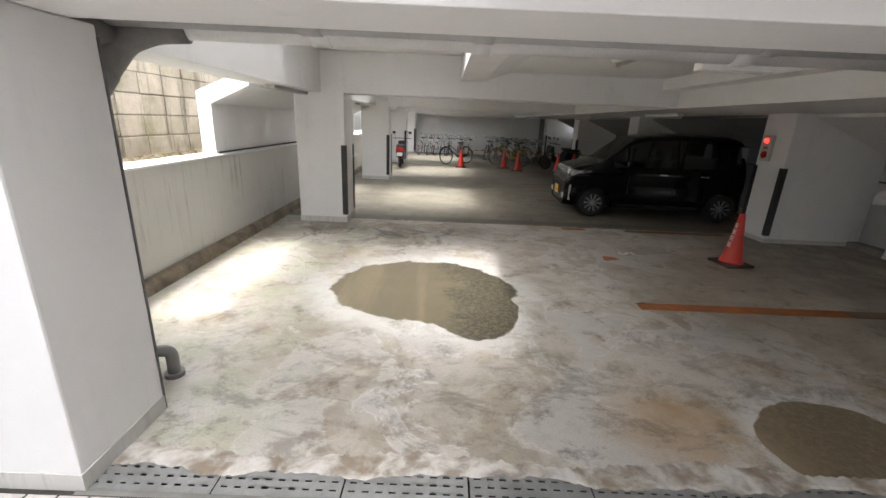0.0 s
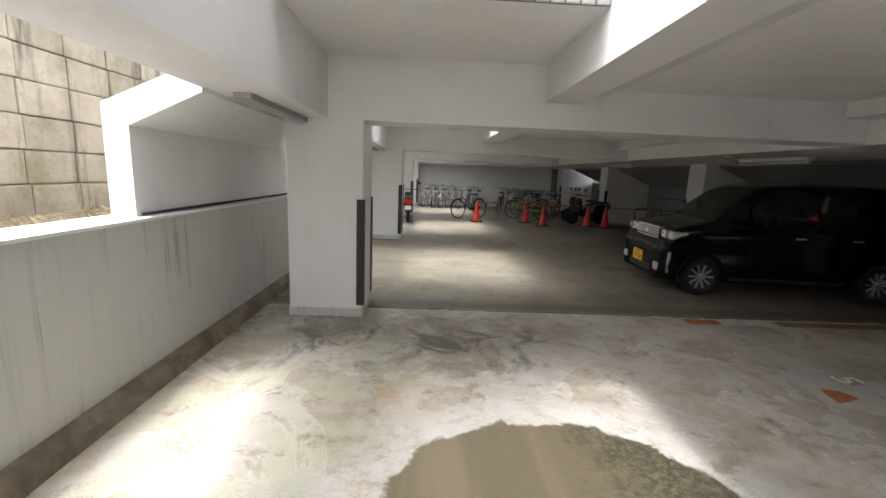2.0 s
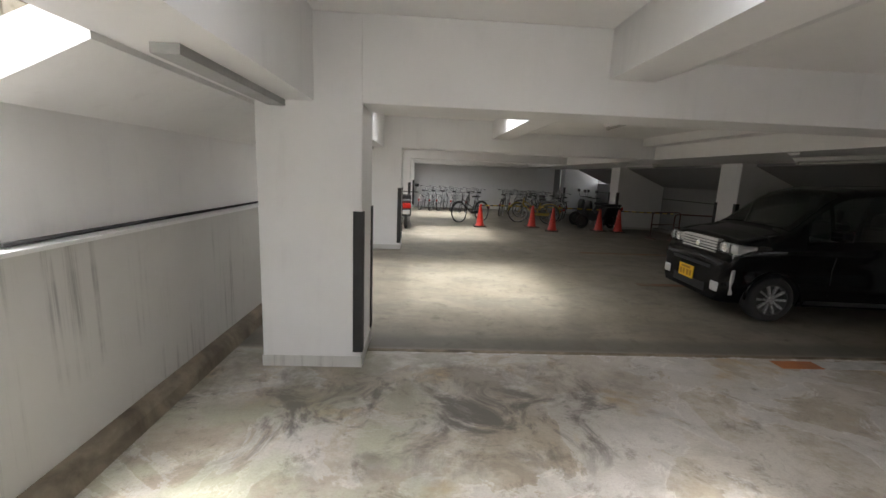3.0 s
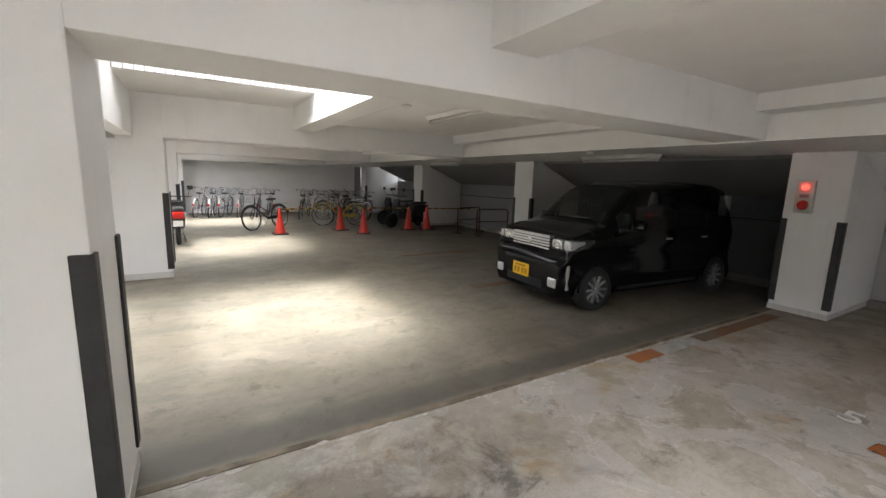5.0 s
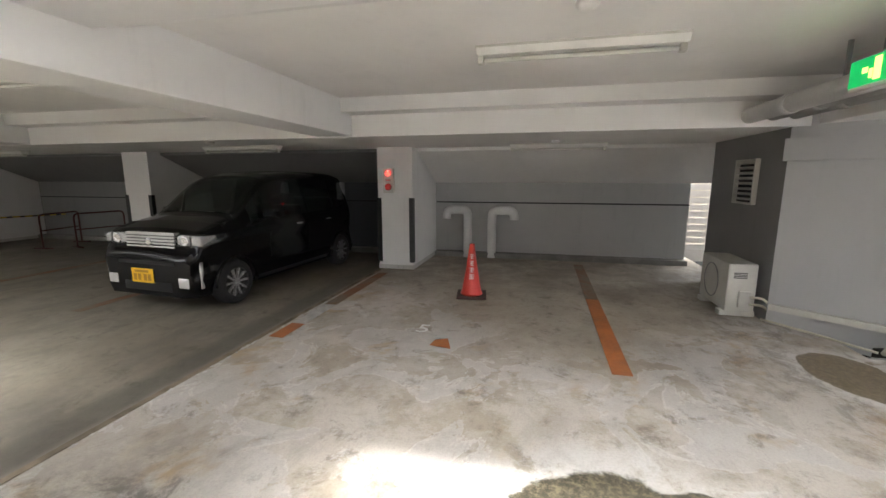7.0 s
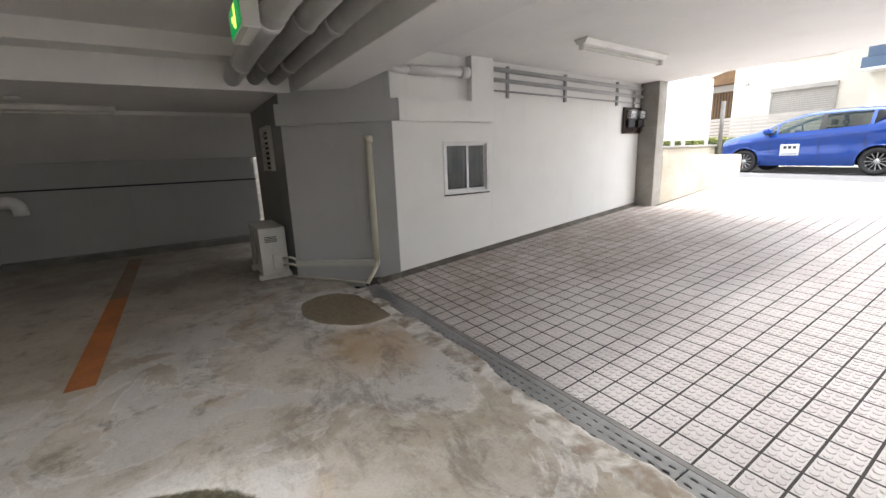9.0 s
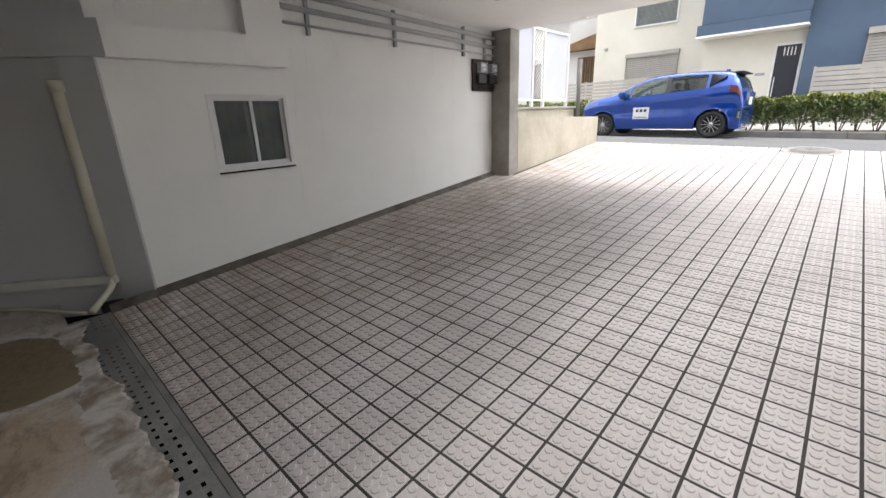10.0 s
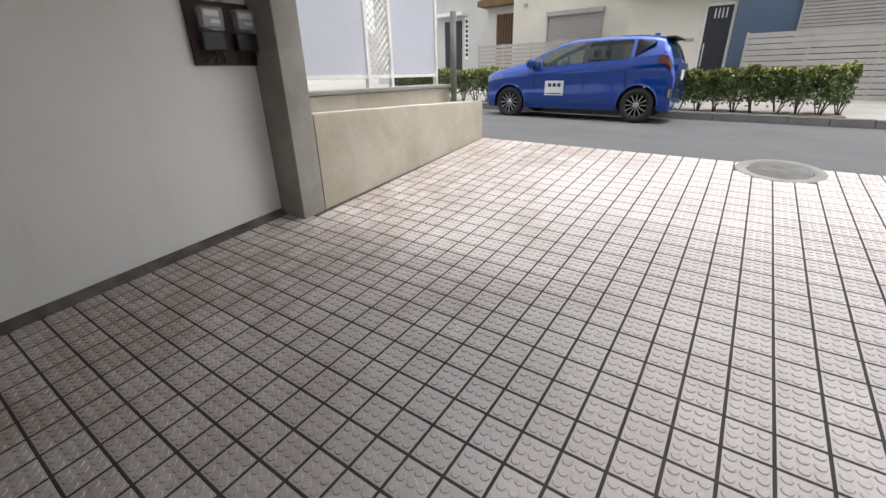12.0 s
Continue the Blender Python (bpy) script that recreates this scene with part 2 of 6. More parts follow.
def ramp_tile():
    """Grey studded tile, pale away from the wall, brown towards it with dirt and painted-in darkening."""
    m = Nodes("ribbed_ramp_tile")
    m.co = m.add("ShaderNodeNewGeometry").outputs["Position"]
    x, y, z = m.axes()
    fine = m.noise(55.0, 4, 0.7)
    broad = m.noise(1.1, 6, 0.65, 0.4)
    c = m.mix(m.ramp(broad, 0.3, 0.7), (0.62, 0.585, 0.57), (0.50, 0.465, 0.45))
    # Dirt by the wall, widened to paint in the darkening further out.
    dirt = m.math("MULTIPLY", m.ramp(m.math("ADD", x, m.math("MULTIPLY", m.math("SUBTRACT", broad, 0.5), 3.0)), 0.5, 2.7), m.ramp(m.noise(5.0, 6, 0.7), 0.3, 0.6))
    c = m.mix(m.math("MULTIPLY", dirt, 0.6), c, (0.30, 0.225, 0.16))
    r = m.add("ShaderNodeObjectInfo").outputs["Random"]
    c = m.mix(m.math("MULTIPLY", r, 0.14), c, (0.30, 0.28, 0.265))
    c = m.mix(m.math("MULTIPLY", m.ramp(fine, 0.5, 0.75), 0.4), c, (0.25, 0.22, 0.20))
    m.bump(fine, 0.2, 0.004)
    m.p.inputs["Specular IOR Level"].default_value = 0.35
    return m.done(c, m.math("MULTIPLY_ADD", fine, 0.2, 0.55))


RAMPTILE = ramp_tile()


def block_stone():
    """Cream split block with moss low down in blotches and dark drips from above."""
    m = Nodes("weathered_block")
    m.co = m.add("ShaderNodeNewGeometry").outputs["Position"]
    fine = m.noise(26.0, 6, 0.7)
    blot = m.noise(1.5, 6, 0.65, 0.5)
    drips = m.ramp(m.noise(1.0, 6, 0.65, 0.4, m.scaled(1.0, 4.2, 0.55)), 0.5, 0.66)
    c = m.mix(m.ramp(blot, 0.35, 0.65), (0.56, 0.51, 0.43), (0.40, 0.36, 0.29))
    c = m.mix(m.math("MULTIPLY", m.ramp(m.noise(2.3, 5, 0.6), 0.52, 0.68), 0.55), c, (0.24, 0.25, 0.13))
    c = m.mix(m.math("MULTIPLY", drips, 0.85), c, (0.115, 0.10, 0.075))
    r = m.add("ShaderNodeObjectInfo").outputs["Random"]
    c = m.mix(m.math("MULTIPLY", r, 0.3), c, (0.20, 0.175, 0.13))
    c = m.mix(m.ramp(fine, 0.5, 0.8), c, m.mix(0.6, (0.15, 0.13, 0.1), c))
    m.bump(m.math("ADD", fine, blot), 0.6, 0.012)
    return m.done(c, 0.9)


BLOCK = block_stone()
BLOCKJOINT = worn("block_joint", (0.38, 0.345, 0.28), (0.26, 0.235, 0.185), 4.0, 40, 0.9)
STEEL = worn("galvanised_steel", (0.40, 0.41, 0.41), (0.28, 0.285, 0.285), 6.0, 90, 0.45, 0.8)
GRATE = worn("drain_cover_steel", (0.30, 0.30, 0.295), (0.20, 0.198, 0.19), 5.0, 80, 0.6, 0.3)
RUBBER = worn("black_rubber", (0.022, 0.022, 0.023), (0.035, 0.035, 0.035), 7.0, 80, 0.6)
PIPEPAINT = worn("painted_pipe", (0.76, 0.755, 0.74), (0.66, 0.655, 0.64), 3.0, 70, 0.45, bump=0.06)
PIPEGREY = worn("dusty_grey_pipe", (0.46, 0.46, 0.455), (0.36, 0.36, 0.35), 3.0, 70, 0.55, bump=0.06)
CREAMPIPE = worn("cream_plastic_pipe", (0.66, 0.63, 0.50), (0.56, 0.53, 0.42), 4.0, 70, 0.4, bump=0.05)
ORANGE = worn("worn_orange_paint", (0.44, 0.145, 0.035), (0.30, 0.105, 0.04), 4.0, 26, 0.65, bump=0.3, spread=0.2)
WHITEPAINT = worn("worn_white_paint", (0.55, 0.54, 0.52), (0.34, 0.33, 0.31), 8.0, 30, 0.7, bump=0.2)
ASPHALT = worn("asphalt", (0.105, 0.105, 0.105), (0.08, 0.08, 0.082), 0.8, 120, 0.85, bump=0.5)
KERB = worn("kerb_concrete", (0.20, 0.195, 0.185), (0.11, 0.105, 0.098), 2.0, 50, 0.85, bump=0.3)
PAVING = worn("pavement", (0.33, 0.315, 0.29), (0.24, 0.23, 0.21), 1.4, 60, 0.85)
SOIL = worn("dry_soil", (0.26, 0.21, 0.14), (0.15, 0.12, 0.08), 4.0, 40, 0.95, bump=0.8)
CREAMHOUSE = worn("cream_render", (0.70, 0.665, 0.585), (0.62, 0.585, 0.50), 0.7, 60, 0.8, bump=0.25)
BLUEHOUSE = worn("slate_blue_siding", (0.075, 0.115, 0.175), (0.058, 0.09, 0.14), 0.8, 60, 0.7)
GREYHOUSE = worn("pale_siding", (0.60, 0.59, 0.57), (0.52, 0.51, 0.49), 0.8, 60, 0.75)
BROWN = worn("brown_timber", (0.20, 0.115, 0.05), (0.12, 0.07, 0.032), 3.0, 40, 0.7)
ROOF = worn("roof_sheet", (0.10, 0.10, 0.11), (0.07, 0.07, 0.075), 2.0, 40, 0.6)
SHUTTER = worn("shutter_grey", (0.40, 0.375, 0.34), (0.34, 0.32, 0.29), 2.0, 60, 0.5)
FENCEWOOD = worn("beige_slat", (0.41, 0.385, 0.35), (0.35, 0.325, 0.295), 2.0, 60, 0.6, each=0.1)
WHITEPANEL = worn("white_fence_panel", (0.55, 0.565, 0.63), (0.50, 0.515, 0.575), 1.0, 60, 0.5, bump=0.05)
WHITEMETAL = plain("white_enamel", (0.82, 0.81, 0.78), 0.4)
OFFWHITE = plain("aged_white_enamel", (0.60, 0.59, 0.54), 0.45)
TUBE = plain("frosted_tube", (0.72, 0.71, 0.66), 0.25)
ALU = plain("aluminium_frame", (0.74, 0.74, 0.72), 0.38, 0.1)
CONERED = plain("red_cone_plastic", (0.56, 0.035, 0.022), 0.42)
CONEBASE = plain("cone_foot_rubber", (0.055, 0.028, 0.022), 0.7)
SIGNWHITE = plain("white_marking", (0.74, 0.73, 0.71), 0.5)
YELLOW = plain("yellow_plastic", (0.62, 0.42, 0.03), 0.45)
PLATE = plain("yellow_plate", (0.80, 0.46, 0.01), 0.4)
BLACK = plain("black_plastic", (0.02, 0.02, 0.021), 0.45)
# Near-black with the shade of hollows and gaps put into the colour.
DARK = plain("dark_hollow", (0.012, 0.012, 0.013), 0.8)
CHROME = plain("chrome", (0.72, 0.72, 0.73), 0.13, 1.0)
RIMSILVER = plain("silver_rim_paint", (0.52, 0.52, 0.53), 0.26, 0.55)
LAMPCHROME = plain("bright_lamp_chrome", (0.62, 0.62, 0.62), 0.2, 0.5)
SILVER = plain("silver_paint", (0.50, 0.51, 0.52), 0.28, 0.85)
BLACKPAINT = plain("black_car_paint", (0.004, 0.004, 0.005), 0.08, 0.0)
BLACKPAINT.node_tree.nodes["Principled BSDF"].inputs["Specular IOR Level"].default_value = 0.22
BLUEPAINT = plain("metallic_blue_paint", (0.002, 0.05, 0.31), 0.16, 0.3, coat=1.0)
TYRE = plain("tyre_rubber", (0.018, 0.018, 0.019), 0.75)
LENS = glassy("clear_lens", (0.6, 0.62, 0.64), 0.04, 0.12)
CARGLASS = glassy("tinted_car_glass", (0.010, 0.016, 0.014), 0.03, 0.7)
CARGLASS.node_tree.nodes["Principled BSDF"].inputs["Specular IOR Level"].default_value = 0.3
CLEARGLASS = glassy("pale_green_car_glass", (0.04, 0.065, 0.05), 0.03, 0.5)
PANE = glassy("window_pane", (0.035, 0.05, 0.042), 0.02, 0.5)
METERGLASS = glassy("meter_cover", (0.55, 0.57, 0.58), 0.06, 0.30)
REDLENS = plain("red_lens", (0.5, 0.02, 0.015), 0.2)
REDLIT = plain("lit_red_lamp", (1.0, 0.03, 0.02), 0.3, glow=0.5)
GREENLIT = plain("lit_green_sign", (0.0, 0.42, 0.09), 0.4, glow=0.07)
WHITELIT = plain("lit_pale_figure", (0.62, 0.80, 0.12), 0.4, glow=0.25)
LEAF = worn("hedge_leaf", (0.10, 0.135, 0.032), (0.045, 0.072, 0.018), 6.0, 40, 0.5, bump=0.0, spread=0.3)
LEAFYELLOW = worn("young_leaf", (0.28, 0.28, 0.05), (0.17, 0.2, 0.035), 6.0, 40, 0.5, bump=0.0)
TWIG = worn("twig_bark", (0.12, 0.085, 0.055), (0.075, 0.055, 0.038), 8.0, 60, 0.85)
STRAW = worn("dry_grass", (0.48, 0.41, 0.26), (0.32, 0.26, 0.15), 6.0, 60, 0.85)
# Yellow-green and dark blotches put the pane's foliage reflection into the cloth.
CURTAIN = worn("curtain_with_reflection", (0.40, 0.40, 0.22), (0.045, 0.06, 0.04), 7.0, 40, 0.85, spread=0.14)
DOORDARK = plain("dark_entrance_door", (0.022, 0.024, 0.03), 0.4)
STICKER = plain("magnet_sheet", (0.70, 0.72, 0.74), 0.45)
RUST = worn("rusty_board", (0.06, 0.04, 0.03), (0.03, 0.022, 0.018), 6.0, 50, 0.8)


# ---- mesh helpers ----
def box(bm, lo, hi, bevel=0.0):
    vs = [bm.verts.new((x, y, z)) for x in (lo[0], hi[0]) for y in (lo[1], hi[1]) for z in (lo[2], hi[2])]
    fs = [bm.faces.new([vs[i] for i in q]) for q in ((0, 1, 3, 2), (4, 6, 7, 5), (0, 4, 5, 1), (2, 3, 7, 6), (0, 2, 6, 4), (1, 5, 7, 3))]
    if bevel:
        es = list({e for f in fs for e in f.edges})
        bmesh.ops.bevel(bm, geom=es, offset=bevel, segments=2, profile=0.6, affect="EDGES")
    return bm


def boxes(*pairs, bevel=0.0):
    bm = bmesh.new()
    for lo, hi in pairs:
        box(bm, lo, hi, bevel)
    return bm


def ring(bm, centre, u, v, r, seg):
    return [bm.verts.new(Vector(centre) + r * (math.cos(a) * u + math.sin(a) * v)) for a in (2 * math.pi * i / seg for i in range(seg))]


def frame_of(d):
    d = Vector(d).normalized()
    up = Vector((0, 0, 1)) if abs(d.z) < 0.9 else Vector((1, 0, 0))
    u = up.cross(d).normalized()
    return d, u, d.cross(u)


def sweep(bm, pts, r, seg=8, closed=False, caps=True):
    """A round bar along a line of points; r may be one radius or one for each point."""
    pts = [Vector(p) for p in pts]
    n = len(pts)
    rows = []
    u = None
    for i, p in enumerate(pts):
        a = pts[(i - 1) % n] if closed or i else pts[0]
        b = pts[(i + 1) % n] if closed or i < n - 1 else pts[-1]
        d, u0, _ = frame_of(b - a)
        u = u0 if u is None else (u - u.dot(d) * d).normalized()
        rows.append(ring(bm, p, u, d.cross(u), r[i] if isinstance(r, (list, tuple)) else r, seg))
    for i in range(n if closed else n - 1):
        a, b = rows[i], rows[(i + 1) % n]
        for j in range(seg):
            f = bm.faces.new((a[j], a[(j + 1) % seg], b[(j + 1) % seg], b[j]))
            f.smooth = True
    if caps and not closed:
        bm.faces.new(rows[0][::-1])
        bm.faces.new(rows[-1])
    return bm


def rod(a, b, r, seg=8):
    return sweep(bmesh.new(), (a, b), r, seg)


def bend(pts, radius=0.06, steps=5):
    """Rounds the corners of a line of points."""
    pts = [Vector(p) for p in pts]
    out = [pts[0]]
    for a, b, c in zip(pts, pts[1:], pts[2:]):
        p, q = b + (a - b).normalized() * radius, b + (c - b).normalized() * radius
        out += [p.lerp(b, t).lerp(b.lerp(q, t), t) for t in (i / steps for i in range(steps + 1))]
    return out + [pts[-1]]


def lathe(profile, seg=20, centre=(0, 0, 0)):
    """Turns (radius, height) pairs round the upright axis."""
    bm = bmesh.new()
    c = Vector(centre)
    rows = [[bm.verts.new(c + Vector((r * math.cos(2 * math.pi * i / seg), r * math.sin(2 * math.pi * i / seg), h))) for i in range(seg)] for r, h in profile]
    for a, b in zip(rows, rows[1:]):
        for j in range(seg):
            f = bm.faces.new((a[j], a[(j + 1) % seg], b[(j + 1) % seg], b[j]))
            f.smooth = True
    bm.faces.new(rows[0][::-1])
    bm.faces.new(rows[-1])
    return bm


def prism(outline, y0, y1):
    """An outline in x and z, drawn out along y."""
    bm = bmesh.new()
    a = [bm.verts.new((x, y0, z)) for x, z in outline]
    b = [bm.verts.new((x, y1, z)) for x, z in outline]
    n = len(a)
    for i in range(n):
        bm.faces.new((a[i], a[(i + 1) % n], b[(i + 1) % n], b[i]))
    bm.faces.new(a[::-1])
    bm.faces.new(b)
    return bm


def mesh_of(name, bm, material):
    bmesh.ops.recalc_face_normals(bm, faces=bm.faces)
    me = bpy.data.meshes.new(name)
    bm.to_mesh(me)
    bm.free()
    me.materials.append(material)
    return me


def part(name, bm, material, parent, label="", at=None):
    ob = new(name, mesh_of(name, bm, material))
    ob.parent = parent
    if at is not None:
        ob.matrix_local = at
    if label:
        ob["label"] = label
    return ob


def structure(name, bm, material, label, category):
    return tagged(new(name, mesh_of(name, bm, material)), label, category, kind="structure")


def thing(name, at, label, category, group=""):
    ob = new(name)
    ob.empty_display_size = 0.1
    ob.matrix_world = at
    return tagged(ob, label, category, group)


def solid(name, bm, material, at, label, category, group=""):
    ob = new(name, mesh_of(name, bm, material))
    ob.matrix_world = at
    return tagged(ob, label, category, group)


# ---- levels ----
BAY = 5.285          # pillar spacing along the garage
Y0 = 2.03            # front of the first row of pillars, foot of the ramp
TILE = 0.1405        # ramp tile pitch
BEAM, SLAB, SOFFIT = 2.03, 2.425, 2.63


def ramp_z(x, y):
    z = 0.0925 * (Y0 - y) if y > -2.55 else 0.4237 + 0.106 * (-2.55 - y)
    return z * (1 + 0.03 * (x - 2.74))


def road_z(x, y):
    t = min(max((-5.3 - y) / 5.6, 0), 1)
    return 0.715 * (1 + 0.03 * (x - 2.74)) * (1 - t) + (0.52 + 0.02 * (x - 2.9)) * t


# ---- garage floor ----
floor_bm = boxes(((-3.0, 2.24, -0.3), (9.0, 27.0, 0.0)))
floor = structure("floor", floor_bm, FLOOR, "stained grey concrete garage floor with lime bloom", "floor")
part("floor_joint", boxes(((-1.38, 7.60, 0.0), (5.4, 7.65, 0.004))), PLINTH, floor, "dirt-filled joint across the floor")
rng = random.Random(3)
bm = bmesh.new()
for k in range(46):
    x, w, d = rng.uniform(-1.3, 3.4), rng.uniform(0.02, 0.11), rng.uniform(0.006, 0.02)
    yc = 7.588 + rng.uniform(-0.02, 0.008)
    low = [(x, yc), (x + w * 0.4, yc - d), (x + w, yc - d * rng.uniform(-0.2, 0.6)), (x + w * 0.7, yc + d)]
    a = [bm.verts.new((p, q, 0.0005)) for p, q in low]
    b = [bm.verts.new((p, q, 0.0045)) for p, q in low]
    bm.faces.new(b)
    for i in range(4):
        bm.faces.new((a[i], a[(i + 1) % 4], b[(i + 1) % 4], b[i]))
part("joint_edge", bm, PALEMORTAR, floor, "pale broken mortar along the joint")
# Channel colour is near-black, holding the shade under the covers.
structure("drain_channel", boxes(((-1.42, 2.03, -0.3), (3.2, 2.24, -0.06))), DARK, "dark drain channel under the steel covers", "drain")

# ---- left side ----
low = structure("wall_low_west", boxes(((-2.90, 2.6, 0.0), (-2.62, 25.0, 1.14))), LOWWALL, "low white painted wall with grey water streaks", "wall")
part("coping", boxes(((-2.92, 2.6, 1.144), (-2.60, 25.0, 1.165))), WALL, low, "white painted top of the low wall")
structure("plinth_west", prism([(-2.618, 0.0), (-2.50, 0.0), (-2.53, 0.07), (-2.57, 0.11), (-2.618, 0.12)], 2.6, 25.0), PLINTH, "brown crumbling plinth at the foot of the wall", "plinth")
structure("trim_cable", rod((-2.66, 5.92, 1.185), (-2.66, 24.0, 1.185), 0.011, 8), RUBBER, "dark cable pipe lying on the low wall", "trim")
hood = [(-2.69, 1.168), (-2.69, 1.77), (-2.2, 2.0), (-2.2, 2.2), (-2.86, 1.91), (-2.86, 1.168)]
for i, (ya, yb) in enumerate(((2.3, 3.55), (5.9, 8.85), (11.2, 14.1), (16.5, 19.4), (21.8, 25.0))):
    structure("wall_hood_%d" % (i + 1), prism(hood, ya, yb), WALL, "white painted upper wall panel with sloping soffit", "wall")
    if i < 4:
        structure("trim_hood_%d" % (i + 1), boxes(((-2.05, ya + 0.1, 1.985), (-1.93, yb - 1.5, 2.028))), PIPEGREY, "grey moulding under the beam", "trim")
bw = structure("beam_west", boxes(((-2.2, 2.03, BEAM), (-1.73, 25.0, 2.78))), WALL, "long white painted edge beam with dirt runs", "beam")

# ---- pillars, cross beams, slabs ----
for i in range(5):
    y = Y0 + BAY * i
    d = 0.025 if i else 0.0
    pl = structure("pillar_west_%d" % (i + 1), boxes(((-2.15, y - d, 0.0), (-1.384, y + 0.57, SOFFIT - 0.004 if i else BEAM)), bevel=0.012), WALL, "white painted square concrete pillar", "pillar")
    part("skirting", boxes(((-2.155, y - d - 0.006, 0.0), (-1.378, y + 0.576, 0.09))), LOWWALL, pl, "grimy pale band at the pillar foot")
    structure("beam_cross_%d" % (i + 1), boxes(((-1.73, y - (0.018 if i else 0.0), BEAM), (3.75, y + 0.45, SOFFIT)), bevel=0.008), WALL, "white painted concrete cross beam", "beam")
    if i:
        pr = structure("pillar_east_%d" % i, boxes(((5.46, y - 0.24, 0.0), (7.3, y + 0.37, 2.02)), bevel=0.012), WALL, "pale painted concrete pier", "pillar")
        part("skirting", boxes(((5.454, y - 0.246, 0.0), (7.0, y + 0.376, 0.07))), LOWWALL, pr)
for i in range(4):
    y = Y0 + BAY * i
    ya = y + 0.45
    structure("beam_well_%d" % (i + 1), prism([(0.4, 2.28), (0.745, 2.28), (1.16, SLAB + 0.012), (0.722, SLAB + 0.012), (0.722, 3.3), (0.4, 3.3)], ya, y + BAY - 0.017), WALL, "white painted haunched beam beside the open light well", "beam")
    # covered half of the bay and the tiled upper wall over it
    structure("soffit_%d" % (i + 1), boxes(((-1.73, y + 3.845, SOFFIT), (0.4, y + BAY, SOFFIT + 0.15))), CEIL, "white painted soffit", "ceiling")
    if i == 0:
        structure("soffit_pipes", boxes(((-1.73, ya, SOFFIT), (0.4, 3.4, SOFFIT + 0.15))), CEIL, "white painted soffit over the pipes", "ceiling")
    else:
        structure("soffit_back_%d" % i, boxes(((-1.73, ya, SOFFIT), (0.4, y + 1.35, SOFFIT + 0.15))), CEIL, "white painted soffit", "ceiling")
structure("ceiling_main", boxes(((0.72, Y0 + 0.45, SLAB), (3.47, 26.0, SLAB + 0.3))), CEIL, "off-white painted slab ceiling", "ceiling")
structure("ceiling_step", boxes(((3.47, Y0 + 0.45, 2.27), (3.75, 26.0, SLAB + 0.3))), CEIL, "white painted drop in the ceiling", "ceiling")
structure("ceiling_east", boxes(((3.75, 1.2, 2.02), (7.3, 26.0, SLAB + 0.3))), CEIL, "low off-white painted ceiling", "ceiling")
for i in range(4):
    y = Y0 + BAY * i
    # Beyond the first bay the soffit colour carries the shade.
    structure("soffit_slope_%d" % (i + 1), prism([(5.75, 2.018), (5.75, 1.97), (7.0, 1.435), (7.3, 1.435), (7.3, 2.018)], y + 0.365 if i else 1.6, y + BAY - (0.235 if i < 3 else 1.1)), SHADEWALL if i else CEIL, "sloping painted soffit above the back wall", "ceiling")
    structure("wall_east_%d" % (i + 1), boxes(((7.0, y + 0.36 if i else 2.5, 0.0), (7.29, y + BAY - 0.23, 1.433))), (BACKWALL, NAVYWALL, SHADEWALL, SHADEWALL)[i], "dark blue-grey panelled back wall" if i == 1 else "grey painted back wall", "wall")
    structure("trim_east_%d" % (i + 1), boxes(((6.975, y + 0.40 if i else 2.5, 1.045), (6.998, y + BAY - 0.26, 1.07))), RUBBER, "thin dark rail along the back wall", "trim")
    structure("kerb_east_%d" % (i + 1), boxes(((6.80, y + 0.40 if i else 2.5, 0.0), (6.998, y + BAY - 0.26, 0.09))), MORTAR, "low concrete kerb along the back wall", "kerb")
structure("wall_east_outer", boxes(((9.6, -2.0, 0.0), (9.8, 6.0, 2.4))), CREAMWALL, "sunlit outer wall beyond the gap", "wall")
structure("ground_east", boxes(((9.0, -2.7, -0.3), (60.0, 40.0, -0.004))), PAVING, "pale paved yard beyond the garage", "ground")
structure("wall_east_end", boxes(((7.0, 22.92, 0.0), (7.3, 26.0, 2.018))), SHADEWALL, "end of the back wall, shade in its dark grey", "wall")
structure("wall_far", boxes(((-3.0, 24.0, 0.0), (5.3, 24.3, SOFFIT))), WALL, "pale painted far wall behind the bicycles", "wall")
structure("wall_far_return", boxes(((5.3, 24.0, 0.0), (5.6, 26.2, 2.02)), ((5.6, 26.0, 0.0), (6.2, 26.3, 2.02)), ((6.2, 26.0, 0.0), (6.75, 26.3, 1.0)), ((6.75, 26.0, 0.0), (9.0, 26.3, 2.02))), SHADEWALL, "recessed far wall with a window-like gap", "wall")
structure("lintel_far", boxes(((-1.73, 23.2, 2.0), (5.46, 23.45, 2.35))), WALL, "pale lintel before the bicycle bay", "beam")

# ---- upper building round the light wells ----
for i in range(4):
    y = Y0 + BAY * i
    front = y + 3.82
    structure("wall_tiled_%d" % (i + 1), boxes(((-1.729, front + 0.012, SOFFIT + 0.003), (0.399, front + 2.88, 3.5)), ((-2.6, front + 0.0125, 2.785), (-1.729, front + 2.88, 3.5))), WALLGROUT, "upper wall clad in small white square tiles", "wall")
structure("wall_upper_east", boxes(((0.42, 2.0, 3.302), (0.72, 26.0, 7.4))), GREYHOUSE, "pale upper wall beside the light well", "wall")
structure("slab_upper", boxes(((0.15, -2.75, 2.782), (7.3, 2.0, 7.4)), ((0.72, 2.0, 2.702), (7.3, 26.0, 7.4))), GREYHOUSE, "body of the building above the garage", "wall")
